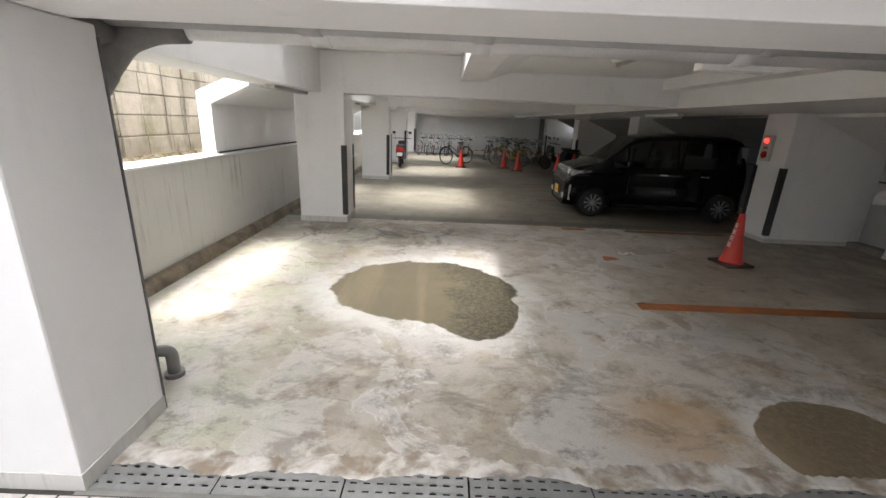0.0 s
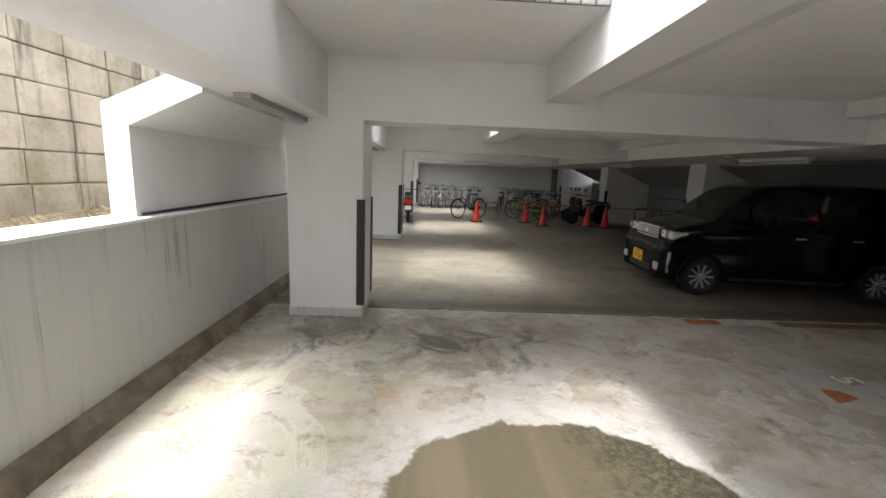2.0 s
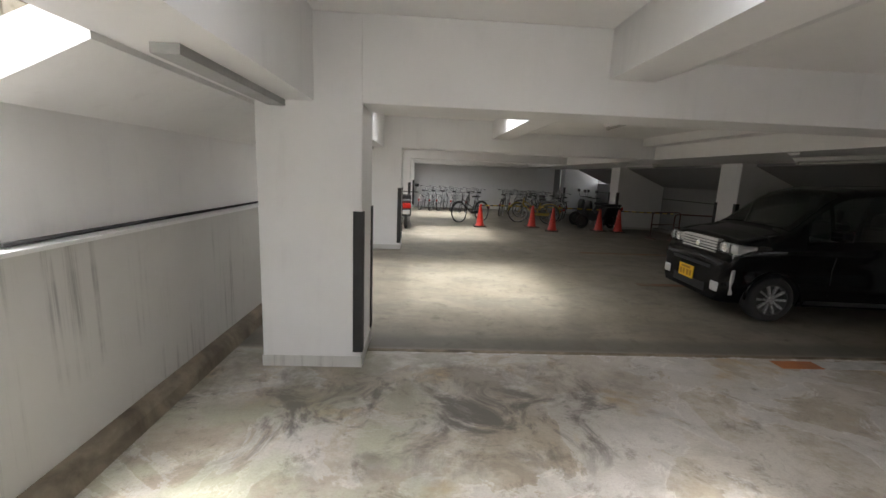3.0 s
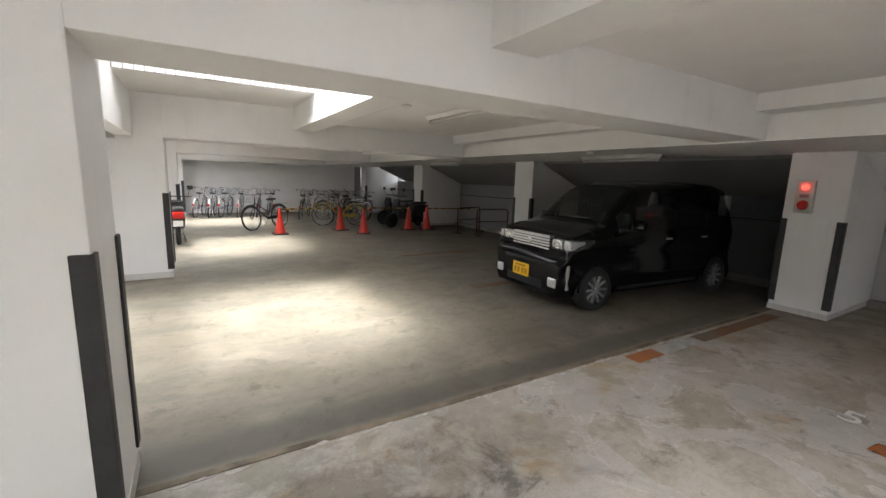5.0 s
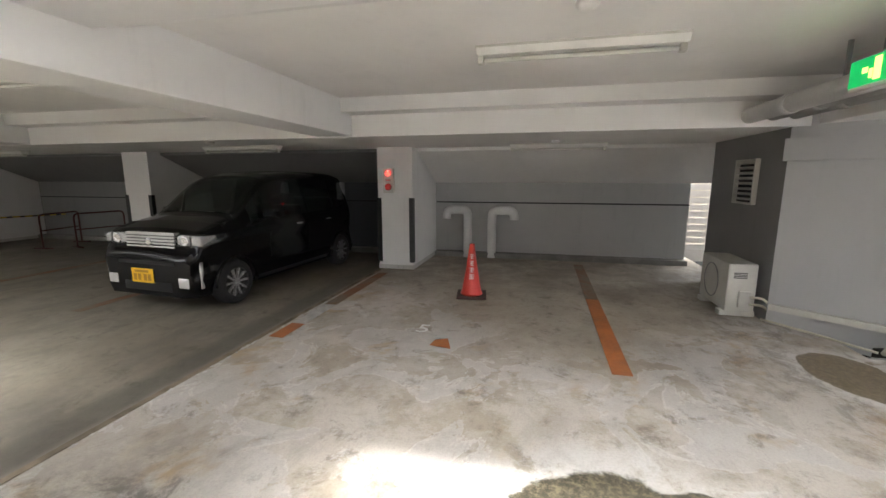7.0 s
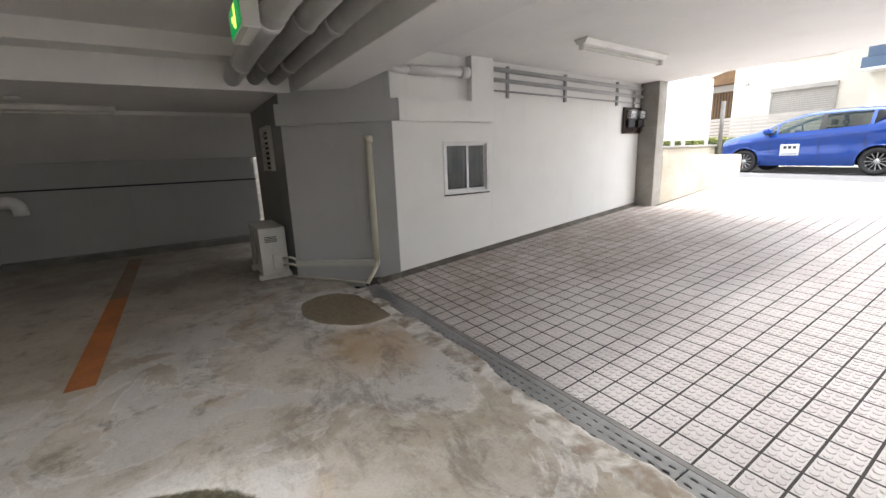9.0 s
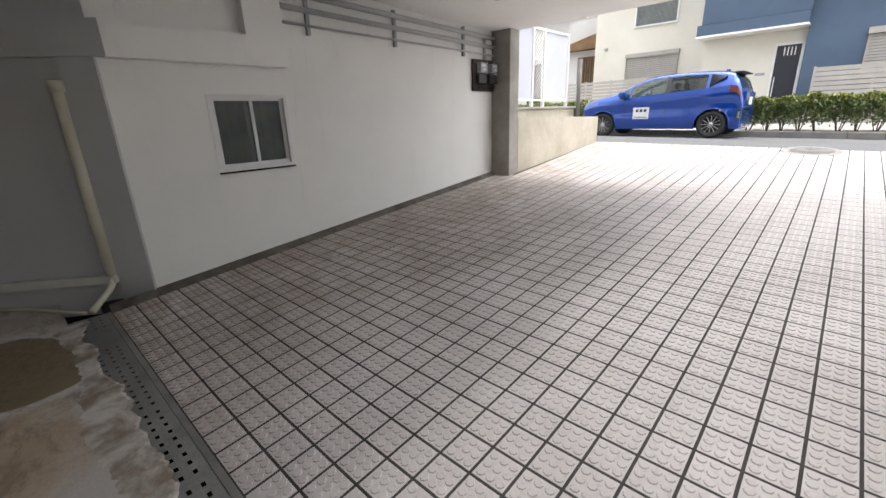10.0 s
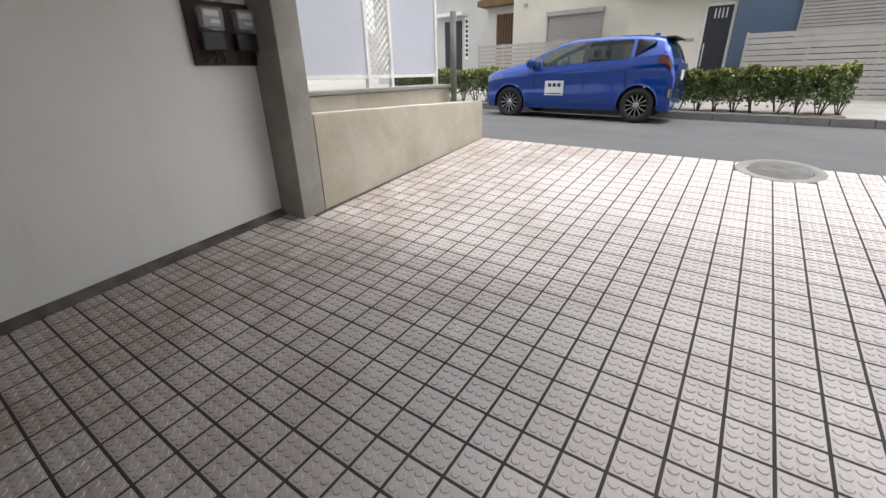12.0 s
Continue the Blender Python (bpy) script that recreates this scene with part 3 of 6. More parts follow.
# Unseen upper mass, its height added to shade the first light well.
structure("soffit_porch", boxes(((-1.73, 2.0, SOFFIT + 0.152), (0.42, 3.4, 12.0))), GREYHOUSE, "unseen block above the entrance, raised to keep sun off", "wall")
# Added high up out of view to block sun over part of the well.
structure("wall_upper_bay", boxes(((-3.2, 2.8, 8.0), (-1.85, 6.6, 9.6)), ((-1.85, 2.8, 8.0), (-1.73, 3.4, 9.6))), GREYHOUSE, "unseen block added to keep sun off the first light well", "wall")

# ---- retaining wall outside ----
structure("ground_west", boxes(((-4.4, -6.0, 0.6), (-2.93, 27.0, 1.05))), SOIL, "strip of dry soil between the walls", "ground")

# ---- ramp ----
bm = bmesh.new()
rows = []
for y in (2.03, 1.5, 0.9, 0.3, -0.3, -0.9, -1.5, -2.1, -2.55, -3.1, -3.7, -4.3, -4.9, -5.3):
    rows.append([bm.verts.new((x, y, ramp_z(x, y) - 0.0011)) for x in (-2.6, -2.0, -1.4, -0.8, -0.2, 0.4, 1.0, 1.6, 2.2, 2.92, 3.3)])
for a, b in zip(rows, rows[1:]):
    for j in range(len(a) - 1):
        bm.faces.new((a[j], a[j + 1], b[j + 1], b[j]))
g = bmesh.ops.extrude_face_region(bm, geom=bm.faces[:])
bmesh.ops.translate(bm, vec=(0, 0, -0.5), verts=[v for v in g["geom"] if isinstance(v, bmesh.types.BMVert)])
ramp = structure("ramp", bm, GROUT, "sloping driveway paved with ribbed grey tiles", "ramp")
bm = bmesh.new()
a = [bm.verts.new(p) for p in ((3.0, 2.0, 0.005), (3.0, -2.55, ramp_z(3.0, -2.55) + 0.002), (3.075, 2.0, 0.05), (3.075, -2.55, ramp_z(3.0, -2.55) + 0.045), (3.075, 2.0, -0.1), (3.075, -2.55, 0.2))]
bm.faces.new((a[0], a[1], a[3], a[2]))
bm.faces.new((a[0], a[2], a[4]))
bm.faces.new((a[1], a[5], a[3]))
structure("trim_mortar_fillet", bm, FILLET, "grey mortar fillet along the wall foot", "trim")
# Added out of view, tall enough to block direct sun on the ramp.
structure("wall_ramp_west", boxes(((-2.9, -4.0, 1.302), (-2.6, -2.75, 17.0)), ((-2.9, -2.75, -0.3), (-2.6, 2.02, 17.0)), ((-2.9, -5.3, -0.3), (-2.6, -2.75, 1.3)), ((-2.598, 1.9, -0.3), (-2.152, 2.02, 3.0))), WALL, "unseen tall white wall added to keep sun off the ramp", "wall")
bm = bmesh.new()
v = [bm.verts.new((x, y, z)) for x in (0.15, 3.75) for y, z in ((2.03, 2.42), (-2.75, 2.28), (-2.75, 2.78), (2.03, 2.78))]
for q in ((0, 1, 2, 3), (7, 6, 5, 4), (0, 4, 5, 1), (1, 5, 6, 2), (2, 6, 7, 3), (3, 7, 4, 0)):
    bm.faces.new([v[i] for i in q])
structure("ceiling_ramp", bm, CEIL, "off-white painted ceiling over the ramp", "ceiling")

# ---- utility room beside the ramp ----
WX0, WX1, WY0, WY1, WZ0, WZ1 = 3.08, 3.30, 0.45, 1.08, 0.885, 1.465
room = structure("wall_room", boxes(((3.08, -2.75, -0.2), (3.3, WY0, 2.5)), ((3.08, WY1, -0.2), (3.3, 1.70, 2.5)), ((3.08, WY0, -0.2), (3.3, WY1, WZ0)), ((3.08, WY0, WZ1), (3.3, WY1, 2.5))), ROOMWALL, "pale grey painted wall beside the ramp", "wall")


def slanted(x0, y0, x1, y1, thick, z0, z1):
    d = Vector((x1 - x0, y1 - y0, 0))
    n = Vector((d.y, -d.x, 0)).normalized() * thick
    bm = bmesh.new()
    b = [bm.verts.new((p.x, p.y, z)) for p in (Vector((x0, y0, 0)), Vector((x1, y1, 0)), Vector((x1, y1, 0)) + n, Vector((x0, y0, 0)) + n) for z in (z0, z1)]
    for q in ((0, 2, 3, 1), (2, 4, 5, 3), (4, 6, 7, 5), (6, 0, 1, 7), (0, 6, 4, 2), (1, 3, 5, 7)):
        bm.faces.new([b[i] for i in q])
    return bm


structure("wall_room_slant", slanted(3.10, 1.70, 3.84, 2.64, 0.2, -0.1, 1.70), SLANTWALL, "slanted wall of the utility room, shade in its grey", "wall")
structure("wall_room_post", slanted(3.082, 1.695, 3.225, 1.875, -0.03, -0.1, 1.70), SLANTWALL, "raised corner strip of the utility room", "wall")
structure("band_room_slant", slanted(2.98, 1.66, 3.80, 2.70, 0.3, 1.69, 1.905), SLANTWALL, "projecting band above the slanted wall", "band")
structure("wall_room_slant_top", slanted(3.10, 1.70, 3.84, 2.64, 0.2, 1.906, 2.42), SLANTWALL, "upper slanted wall behind the pipes", "wall")
structure("band_room", boxes(((2.98, 0.43, 1.685), (3.079, 1.66, 1.905)), ((2.98, 0.43, 1.905), (3.079, 0.74, 2.42))), ROOMWALL, "projecting band with a recess for the drain pipe", "band")
structure("wall_room_top", boxes(((3.84, 2.4, 1.906), (5.4, 2.6, 2.02))), ROOMWALL, "upper wall above the band", "wall")
structure("wall_room_north", boxes(((3.84, 2.42, 0.0), (5.70, 2.64, 2.02)), ((5.50, 1.2, 0.0), (5.70, 2.42, 2.02))), DARKWALL, "dark grey wall behind the outdoor unit, niche shade in its colour", "wall")
structure("wall_room_back", boxes(((3.3, -2.75, -0.2), (5.2, -2.55, 2.5)), ((5.2, -2.75, -0.2), (5.4, 1.2, 2.5))), ROOMWALL, "plain back of the utility room", "wall")
structure("post_ramp", boxes(((2.78, -2.76, 0.3), (3.079, -2.55, 2.30)), bevel=0.01), BAREWALL, "bare concrete post at the ramp mouth", "pillar")

# ---- things of the garage ----
def corner_guard(x, y, sx, sy, z0=0.13, z1=1.25):
    bm = boxes(((0, 0, 0), (0.078, 0.016, z1 - z0)), ((0, 0.0162, 0), (0.016, 0.078, z1 - z0)), bevel=0.005)
    for v in bm.verts:
        v.co = Vector((-sx * (v.co.x - 0.014), -sy * (v.co.y - 0.014), v.co.z))
    return solid("corner_guard", bm, RUBBER, pose(x, y, z0), "black rubber corner guard fixed to a painted pillar", "corner guard", "pillar corner guards")


for i in range(1, 5):
    y = Y0 + BAY * i
    corner_guard(-1.384, y - 0.025, 1, -1)
    corner_guard(-1.384, y + 0.57, 1, 1)
    corner_guard(5.46, y - 0.24, -1, -1, 0.12, 1.2)
    corner_guard(5.46, y + 0.37, -1, 1, 0.12, 1.2)


EDGEGREY = worn("grey_edge_strip", (0.13, 0.13, 0.13), (0.09, 0.09, 0.09))
solid("edge_strip", boxes(((-0.004, -0.007, 0.0), (0.006, 0.006, 1.98)), bevel=0.002), EDGEGREY, pose(-1.384, Y0 + 0.57, 0.0), "slim dark grey edge strip on a painted pillar", "edge strip")


def traffic_cone(m, label, group, worded=False):
    top = thing("traffic_cone", m, label, "traffic cone", group)
    part("base", boxes(((-0.19, -0.19, 0.0), (0.19, 0.19, 0.035)), bevel=0.012), CONEBASE, top, "dark square rubber foot")
    part("cone", lathe([(0.145, 0.034), (0.14, 0.06), (0.125, 0.09), (0.075, 0.38), (0.036, 0.66), (0.034, 0.69), (0.02, 0.695)], 20), CONERED, top, "red plastic cone")
    if worded:
        for k in range(4):
            z = 0.28 + 0.085 * k
            r = 0.128 - (z - 0.09) * 0.172 + 0.004
            bm = bmesh.new()
            w = 0.030 - 0.003 * k
            for a, b, c, d in ((-w, -0.03, w, -0.022), (-w, -0.004, w, 0.004), (-w, 0.022, w, 0.03), (-0.005, -0.03, 0.005, 0.03)):
                box(bm, (-r - 0.002, a, z + b), (-r + 0.016, c, z + d))
            part("lettering", bm, SIGNWHITE, top, "white worn letter strokes")
    return top


traffic_cone(pose(4.12, 5.86, 0.0, 0, 0, 8), "red traffic cone with white lettering on the concrete floor", "single cone", True)
first = traffic_cone(pose(0.85, 16.92, 0.0), "red plastic traffic cone standing before the bicycles", "cones before the bicycles")
for x, y, a in ((2.58, 17.27, 12), (2.98, 16.4, -20), (4.6, 16.85, 30), (5.15, 16.7, 5)):
    copy_thing(first, pose(x, y, 0, 0, 0, a))


def barrier_bar(a, b):
    a, b = Vector(a), Vector(b)
    top = thing("barrier_bar", Matrix.Translation(a), "yellow and black striped bar laid between traffic cones", "barrier bar", "striped bars")
    d = b - a
    part("bar", rod((0, 0, 0), d, 0.017), YELLOW, top)
    n = 7
    for k in range(n):
        p, q = d * ((k + 0.15) / n), d * ((k + 0.6) / n)
        part("stripe", rod(p, q, 0.0185), BLACK, top, "black stripe")


for a, b in (((0.85, 16.92, 0.66), (2.58, 17.27, 0.66)), ((2.58, 17.27, 0.66), (4.6, 16.85, 0.66)), ((5.15, 16.7, 0.66), (6.8, 16.6, 0.64))):
    barrier_bar(a, b)


DULLRED = plain("dull_red_paint", (0.07, 0.009, 0.008), 0.5)


def barricade(m):
    top = thing("barricade", m, "red tubular barricade frame standing in the dark bay", "barricade", "red barricades")
    part("frame", sweep(bmesh.new(), bend([(-0.5, 0, 0.02), (-0.5, 0, 0.75), (0.5, 0, 0.75), (0.5, 0, 0.02)], 0.1), 0.018), DULLRED, top)
    part("rail", rod((-0.5, 0, 0.4), (0.5, 0, 0.4), 0.014), DULLRED, top)
    for x in (-0.5, 0.5):
        part("foot", rod((x, -0.2, 0.02), (x, 0.2, 0.02), 0.018), DULLRED, top)
    return top


bar1 = barricade(pose(6.0, 15.6, 0, 0, 0, 15))
copy_thing(bar1, pose(6.35, 14.9, 0, 0, 0, -10))


def tube_light(m, length=1.35, label="white unlit fluorescent batten on the ceiling"):
    top = thing("fluorescent_light", m, label, "ceiling light", "fluorescent battens")
    h = length / 2
    bm = prism([(-0.075, -0.012), (0.075, -0.012), (0.05, -0.055), (-0.05, -0.055)], -h, h)
    part("housing", bm, WHITEMETAL, top)
    part("backplate", boxes(((-0.085, -h - 0.005, -0.012), (0.085, h + 0.005, 0.0))), OFFWHITE, top)
    part("tube", rod((0, -h + 0.05, -0.082), (0, h - 0.05, -0.082), 0.016, 10), TUBE, top, "unlit frosted tube")
    for s in (-1, 1):
        part("socket", boxes(((-0.03, s * (h - 0.025) - 0.02, -0.105), (0.03, s * (h - 0.025) + 0.02, -0.05)), bevel=0.006), OFFWHITE, top, "white tube socket")
    return top


lamp = tube_light(pose(2.04, 4.82, SLAB))
for x, y, z in ((1.86, 9.95, SLAB), (1.86, 15.3, SLAB), (1.86, 20.5, SLAB), (5.35, 4.82, 2.02), (4.75, 9.68, 2.02), (4.75, 15.0, 2.02)):
    copy_thing(lamp, pose(x, y, z))
copy_thing(lamp, pose(1.95, -0.48, 2.347, 1.7, 0, 0))


def detector(m):
    return solid("smoke_detector", lathe([(0.05, 0.0), (0.062, -0.006), (0.062, -0.02), (0.05, -0.034), (0.028, -0.044), (0.012, -0.046)], 18), WHITEMETAL, m, "round white smoke detector on the painted ceiling", "smoke detector", "smoke detectors")


for x, y, z in ((1.36, 4.82, SLAB), (1.2, 10.0, SLAB), (1.2, 15.3, SLAB), (4.75, 4.86, 2.02), (3.9, 9.5, 2.02), (4.0, 14.8, 2.02)):
    detector(pose(x, y, z))

# exit sign on a stem
sign = thing("exit_sign", pose(1.86, 3.185, 2.03), "lit green exit sign hanging from the ceiling", "exit sign")
part("casing", boxes(((-0.205, -0.045, 0.0), (0.205, 0.05, 0.175)), bevel=0.006), WHITEMETAL, sign, "white casing")
part("face", boxes(((-0.195, 0.0505, 0.02), (0.195, 0.056, 0.168))), GREENLIT, sign, "lit green face")
part("pictogram", boxes(((-0.05, 0.0565, 0.035), (0.0, 0.059, 0.155)), ((0.012, 0.0565, 0.05), (0.035, 0.059, 0.10)), ((0.05, 0.0565, 0.085), (0.09, 0.059, 0.115))), WHITELIT, sign, "pale doorway mark")
part("lower_window", boxes(((-0.195, 0.02, -0.004), (0.195, 0.048, -0.0005))), OFFWHITE, sign, "pale strip below")
part("stem", rod((0, 0, 0.175), (0, 0, 0.395), 0.014), WHITEMETAL, sign)

# fire alarm box on the pier
al = thing("fire_alarm_box", pose(5.455, 7.47, 1.28), "grey fire alarm box with lit red lamp on the pier", "fire alarm")
part("body", boxes(((-0.06, -0.09, 0.0), (0.0, 0.09, 0.40)), bevel=0.006), OFFWHITE, al)
part("lamp", lathe([(0.036, 0), (0.036, 0.02), (0.026, 0.038), (0.01, 0.042)], 16), REDLIT, al, "lit red lamp", pose(-0.0605, 0, 0.32, 0, -90, 0))
part("push_button", lathe([(0.058, 0), (0.058, 0.012), (0.04, 0.022), (0.02, 0.022)], 16), REDLENS, al, "red push button", pose(-0.0605, 0, 0.10, 0, -90, 0))
part("label_plate", boxes(((-0.0635, -0.05, 0.185), (-0.0605, 0.05, 0.235))), STEEL, al)
part("text_bar", boxes(((-0.0655, -0.04, 0.203), (-0.064, 0.04, 0.217))), REDLENS, al, "red line of small writing")

# goose-neck vent pipes at the back wall
PIPELIGHT = worn("light_grey_pipe", (0.80, 0.80, 0.79), (0.68, 0.68, 0.67), 3.0, 70, 0.5, bump=0.06)
for y, s in ((6.40, 1), (5.93, -1)):
    run = bend([(6.86, y, 0.0), (6.86, y, 0.92), (6.86, y + s * 0.42, 0.92), (6.86, y + s * 0.42, 0.74)], 0.13)
    gp = thing("vent_pipe", pose(0, 0, 0), "grey painted goose-neck vent pipe against the back wall", "vent pipe", "goose-neck pipes")
    part("pipe", sweep(bmesh.new(), run, 0.084, 14), PIPELIGHT, gp)
    part("collar", sweep(bmesh.new(), [(6.86, y, 0.0), (6.86, y, 0.05)], 0.095, 14), PIPELIGHT, gp)

# drain pipes under the ceiling
for k, (y, z, r, x1) in enumerate(((3.06, 2.125, 0.075, 3.74), (2.86, 2.14, 0.068, 3.74), (2.67, 2.15, 0.068, 3.74))):
    dp = thing("drain_pipe", pose(0, 0, 0), "white painted drain pipe hung below the ceiling", "drain pipe", "ceiling drain pipes")
    if k == 0:
        run = bend([(x1, y, z), (-1.30, y, z), (-1.52, 2.96, 2.06), (-1.68, 2.80, 1.74), (-1.76, 2.73, 1.4), (-1.78, 2.72, 0.02)], 0.08)
    else:
        run = [(x1, y, z), (-1.72, y, z)]
    part("pipe", sweep(bmesh.new(), run, r, 14), PIPEPAINT if k == 0 else PIPEGREY, dp)
    for x in (-0.55, 0.32, 1.75, 3.0):
        part("sleeve", sweep(bmesh.new(), [(x, y, z), (x + 0.10, y, z)], r + 0.009, 14), PIPEPAINT if k == 0 else PIPEGREY, dp)
    for x in (0.9, 2.4):
        part("hanger", boxes(((x, y - 0.012, z + r - 0.01), (x + 0.02, y + 0.012, SLAB if x > 0.72 else SOFFIT))), STEEL, dp)
ELBOW = worn("grimy_dark_pipe", (0.22, 0.215, 0.205), (0.13, 0.125, 0.12), 4.0, 60, 0.55)
fit_ = thing("pipe_elbow", pose(0, 0, 0), "grimy grey pipe elbow where the drain turns down", "pipe elbow")
part("elbow", sweep(bmesh.new(), bend([(-1.24, 3.06, 2.125), (-1.40, 3.02, 2.11), (-1.53, 2.95, 2.04), (-1.62, 2.86, 1.86)], 0.06), 0.094, 16), ELBOW, fit_)
part("branch", sweep(bmesh.new(), bend([(-1.55, 2.93, 2.0), (-1.62, 2.78, 2.10), (-1.70, 2.68, 2.2)], 0.05), 0.085, 14), ELBOW, fit_)
part("collar", sweep(bmesh.new(), [(-1.615, 2.865, 1.88), (-1.66, 2.82, 1.78)], 0.104, 16), ELBOW, fit_)
jp = thing("floor_trap", pose(-1.66, 2.88, 0.0), "grimy grey drain trap on the floor beside the pillar", "drain trap")
part("bend", sweep(bmesh.new(), bend([(0.02, 0.0, 0.0), (0.02, 0.0, 0.19), (0.13, 0.04, 0.19), (0.13, 0.04, 0.0)], 0.05), 0.038, 12), ELBOW, jp)
part("flange", sweep(bmesh.new(), [(0.13, 0.04, 0.0), (0.13, 0.04, 0.03)], 0.06, 12), ELBOW, jp)

# floor markings
def marking(name, x0, x1, y0, y1, mat, label, z=0.0035):
    return structure(name, boxes(((x0, y0, 0.0005), (x1, y1, z))), mat, label, "floor marking")


marking("floor_line_1", 2.2, 4.3, 4.265, 4.42, ORANGE, "orange painted bay line")
marking("floor_line_2", 2.27, 2.66, 7.40, 7.55, ORANGE, "orange painted bay line piece")
marking("floor_line_3", 2.66, 3.35, 7.40, 7.55, WHITEPAINT, "worn white piece of bay line")
WORNLINE = worn("faded_orange_paint", (0.22, 0.10, 0.05), (0.19, 0.16, 0.12), 2.5, 22, 0.75, spread=0.15)
marking("floor_line_4", 3.35, 5.1, 7.40, 7.55, WORNLINE, "faded orange bay line")
marking("floor_line_5", 4.3, 6.5, 4.265, 4.42, WORNLINE, "faded orange bay line")
marking("floor_line_6", 2.42, 5.4, 10.14, 10.28, WORNLINE, "faded orange bay line")
marking("floor_line_7", 2.5, 5.4, 12.78, 12.92, WORNLINE, "faded orange bay line")
bm = bmesh.new()
bm.faces.new([bm.verts.new(p) for p in ((2.38, 5.76, 0.003), (2.62, 5.84, 0.003), (2.56, 5.95, 0.003), (2.42, 5.97, 0.003))])
structure("floor_mark", bm, ORANGE, "small orange paint mark", "floor marking")
font = bpy.data.curves.new("bay_number", "FONT")
font.body, font.size, font.extrude, font.align_x = "5", 0.30, 0.0015, "CENTER"
tmp = bpy.data.objects.new("tmp", font)
me = bpy.data.meshes.new_from_object(tmp)
bpy.data.objects.remove(tmp)
me.materials.append(SIGNWHITE)
num = new("bay_number", me)
num.matrix_world = pose(2.72, 6.14, 0.004, 0, 0, -90)
tagged(num, "worn white painted bay number on the concrete floor", "floor number", kind="structure")


# ---- outdoor unit, louvre and pipes of the utility room ----
ac = thing("outdoor_unit", pose(3.97, 2.70, 0.0), "cream outdoor air conditioner unit on plastic feet", "air conditioner")
part("body", boxes(((0, 0.0, 0.06), (0.76, 0.29, 0.60)), bevel=0.015), OFFWHITE, ac)
part("side_grille", boxes(*[((-0.004, 0.10, 0.44 + 0.018 * k), (0.0, 0.23, 0.449 + 0.018 * k)) for k in range(4)]), BLACK, ac, "dark grille slots")
part("cover", boxes(((-0.028, 0.05, 0.12), (0.0, 0.17, 0.30)), bevel=0.008), OFFWHITE, ac, "cream valve cover")
part("fan_grille", sweep(bmesh.new(), [(0.42 + 0.2 * math.cos(a), 0.296, 0.33 + 0.2 * math.sin(a)) for a in (k * math.pi / 12 for k in range(24))], 0.006, 6, True), STEEL, ac)
for x in (0.04, 0.6):
    part("foot", boxes(((x, -0.03, 0.0), (x + 0.12, 0.32, 0.06)), bevel=0.01), OFFWHITE, ac, "pale plastic foot")
for k in range(2):
    part("hose", sweep(bmesh.new(), bend([(-0.02, 0.06, 0.16 + 0.08 * k), (-0.12, -0.02, 0.18 + 0.08 * k), (-0.10, -0.12, 0.10 + 0.05 * k), (-0.13, -0.13, 0.14)], 0.05), 0.014, 8), CREAMPIPE, ac, "insulated hose")
lv = thing("louvre_vent", pose(4.36, 2.642, 1.22), "white louvre vent on the shaded wall", "vent")
part("frame", boxes(((0, 0, 0), (0.5, 0.05, 0.02)), ((0, 0, 0.50), (0.5, 0.05, 0.52)), ((0, 0, 0.02), (0.025, 0.05, 0.50)), ((0.475, 0, 0.02), (0.5, 0.05, 0.50))), OFFWHITE, lv)
part("backing", boxes(((0.025, 0.0, 0.02), (0.475, 0.006, 0.50))), DARK, lv)
for k in range(8):
    part("slat", prism([(0.0, 0.0), (0.45, 0.0), (0.45, 0.012), (0.0, 0.012)], 0, 0.045), OFFWHITE, lv, "", pose(0.025, 0.006, 0.045 + 0.06 * k, 25, 0, 0))
uu, nn = Vector((0.618, 0.786, 0)), Vector((-0.786, 0.618, 0))
cc = Vector((3.10, 1.70, 0))
a0 = cc + uu * 0.24 + nn * 0.055
dpipe = thing("wall_downpipe", pose(0, 0, 0), "cream plastic downpipe with a conduit along the slanted wall", "downpipe")
part("downpipe", sweep(bmesh.new(), [a0 + Vector((0, 0, 1.52)), a0 + Vector((0, 0, 0.22))], 0.034, 12), CREAMPIPE, dpipe)
part("elbow", sweep(bmesh.new(), [a0 + Vector((0, 0, 1.55)), a0 + Vector((0, 0, 1.48))], 0.046, 12), CREAMPIPE, dpipe)
b0, b1 = cc + uu * 0.21 + nn * 0.03, cc + uu * 1.17 + nn * 0.03
part("conduit", slanted(b0.x, b0.y, b1.x, b1.y, -0.05, 0.165, 0.225), OFFWHITE, dpipe, "grey-white square conduit")
part("spout", sweep(bmesh.new(), bend([a0 + Vector((0, 0, 0.22)), a0 + Vector((-0.02, 0.02, 0.14)), (3.07, 2.10, 0.03)], 0.04), 0.022, 10), CREAMPIPE, dpipe)
part("hose", sweep(bmesh.new(), bend([(3.86, 2.68, 0.03), (3.5, 2.36, 0.02), (3.26, 2.25, 0.03), (3.09, 2.13, 0.03)], 0.1), 0.012, 8), CREAMPIPE, dpipe, "thin condensate hose")
rp = thing("recess_pipe", pose(0, 0, 0), "white plastic drain pipe lying in the wall recess", "drain pipe")
part("pipe", rod((3.0, 0.86, 2.20), (3.0, 1.52, 2.18), 0.05, 12), PIPEPAINT, rp)
part("cap", rod((3.0, 0.78, 2.20), (3.0, 0.88, 2.20), 0.064, 12), PIPEPAINT, rp)
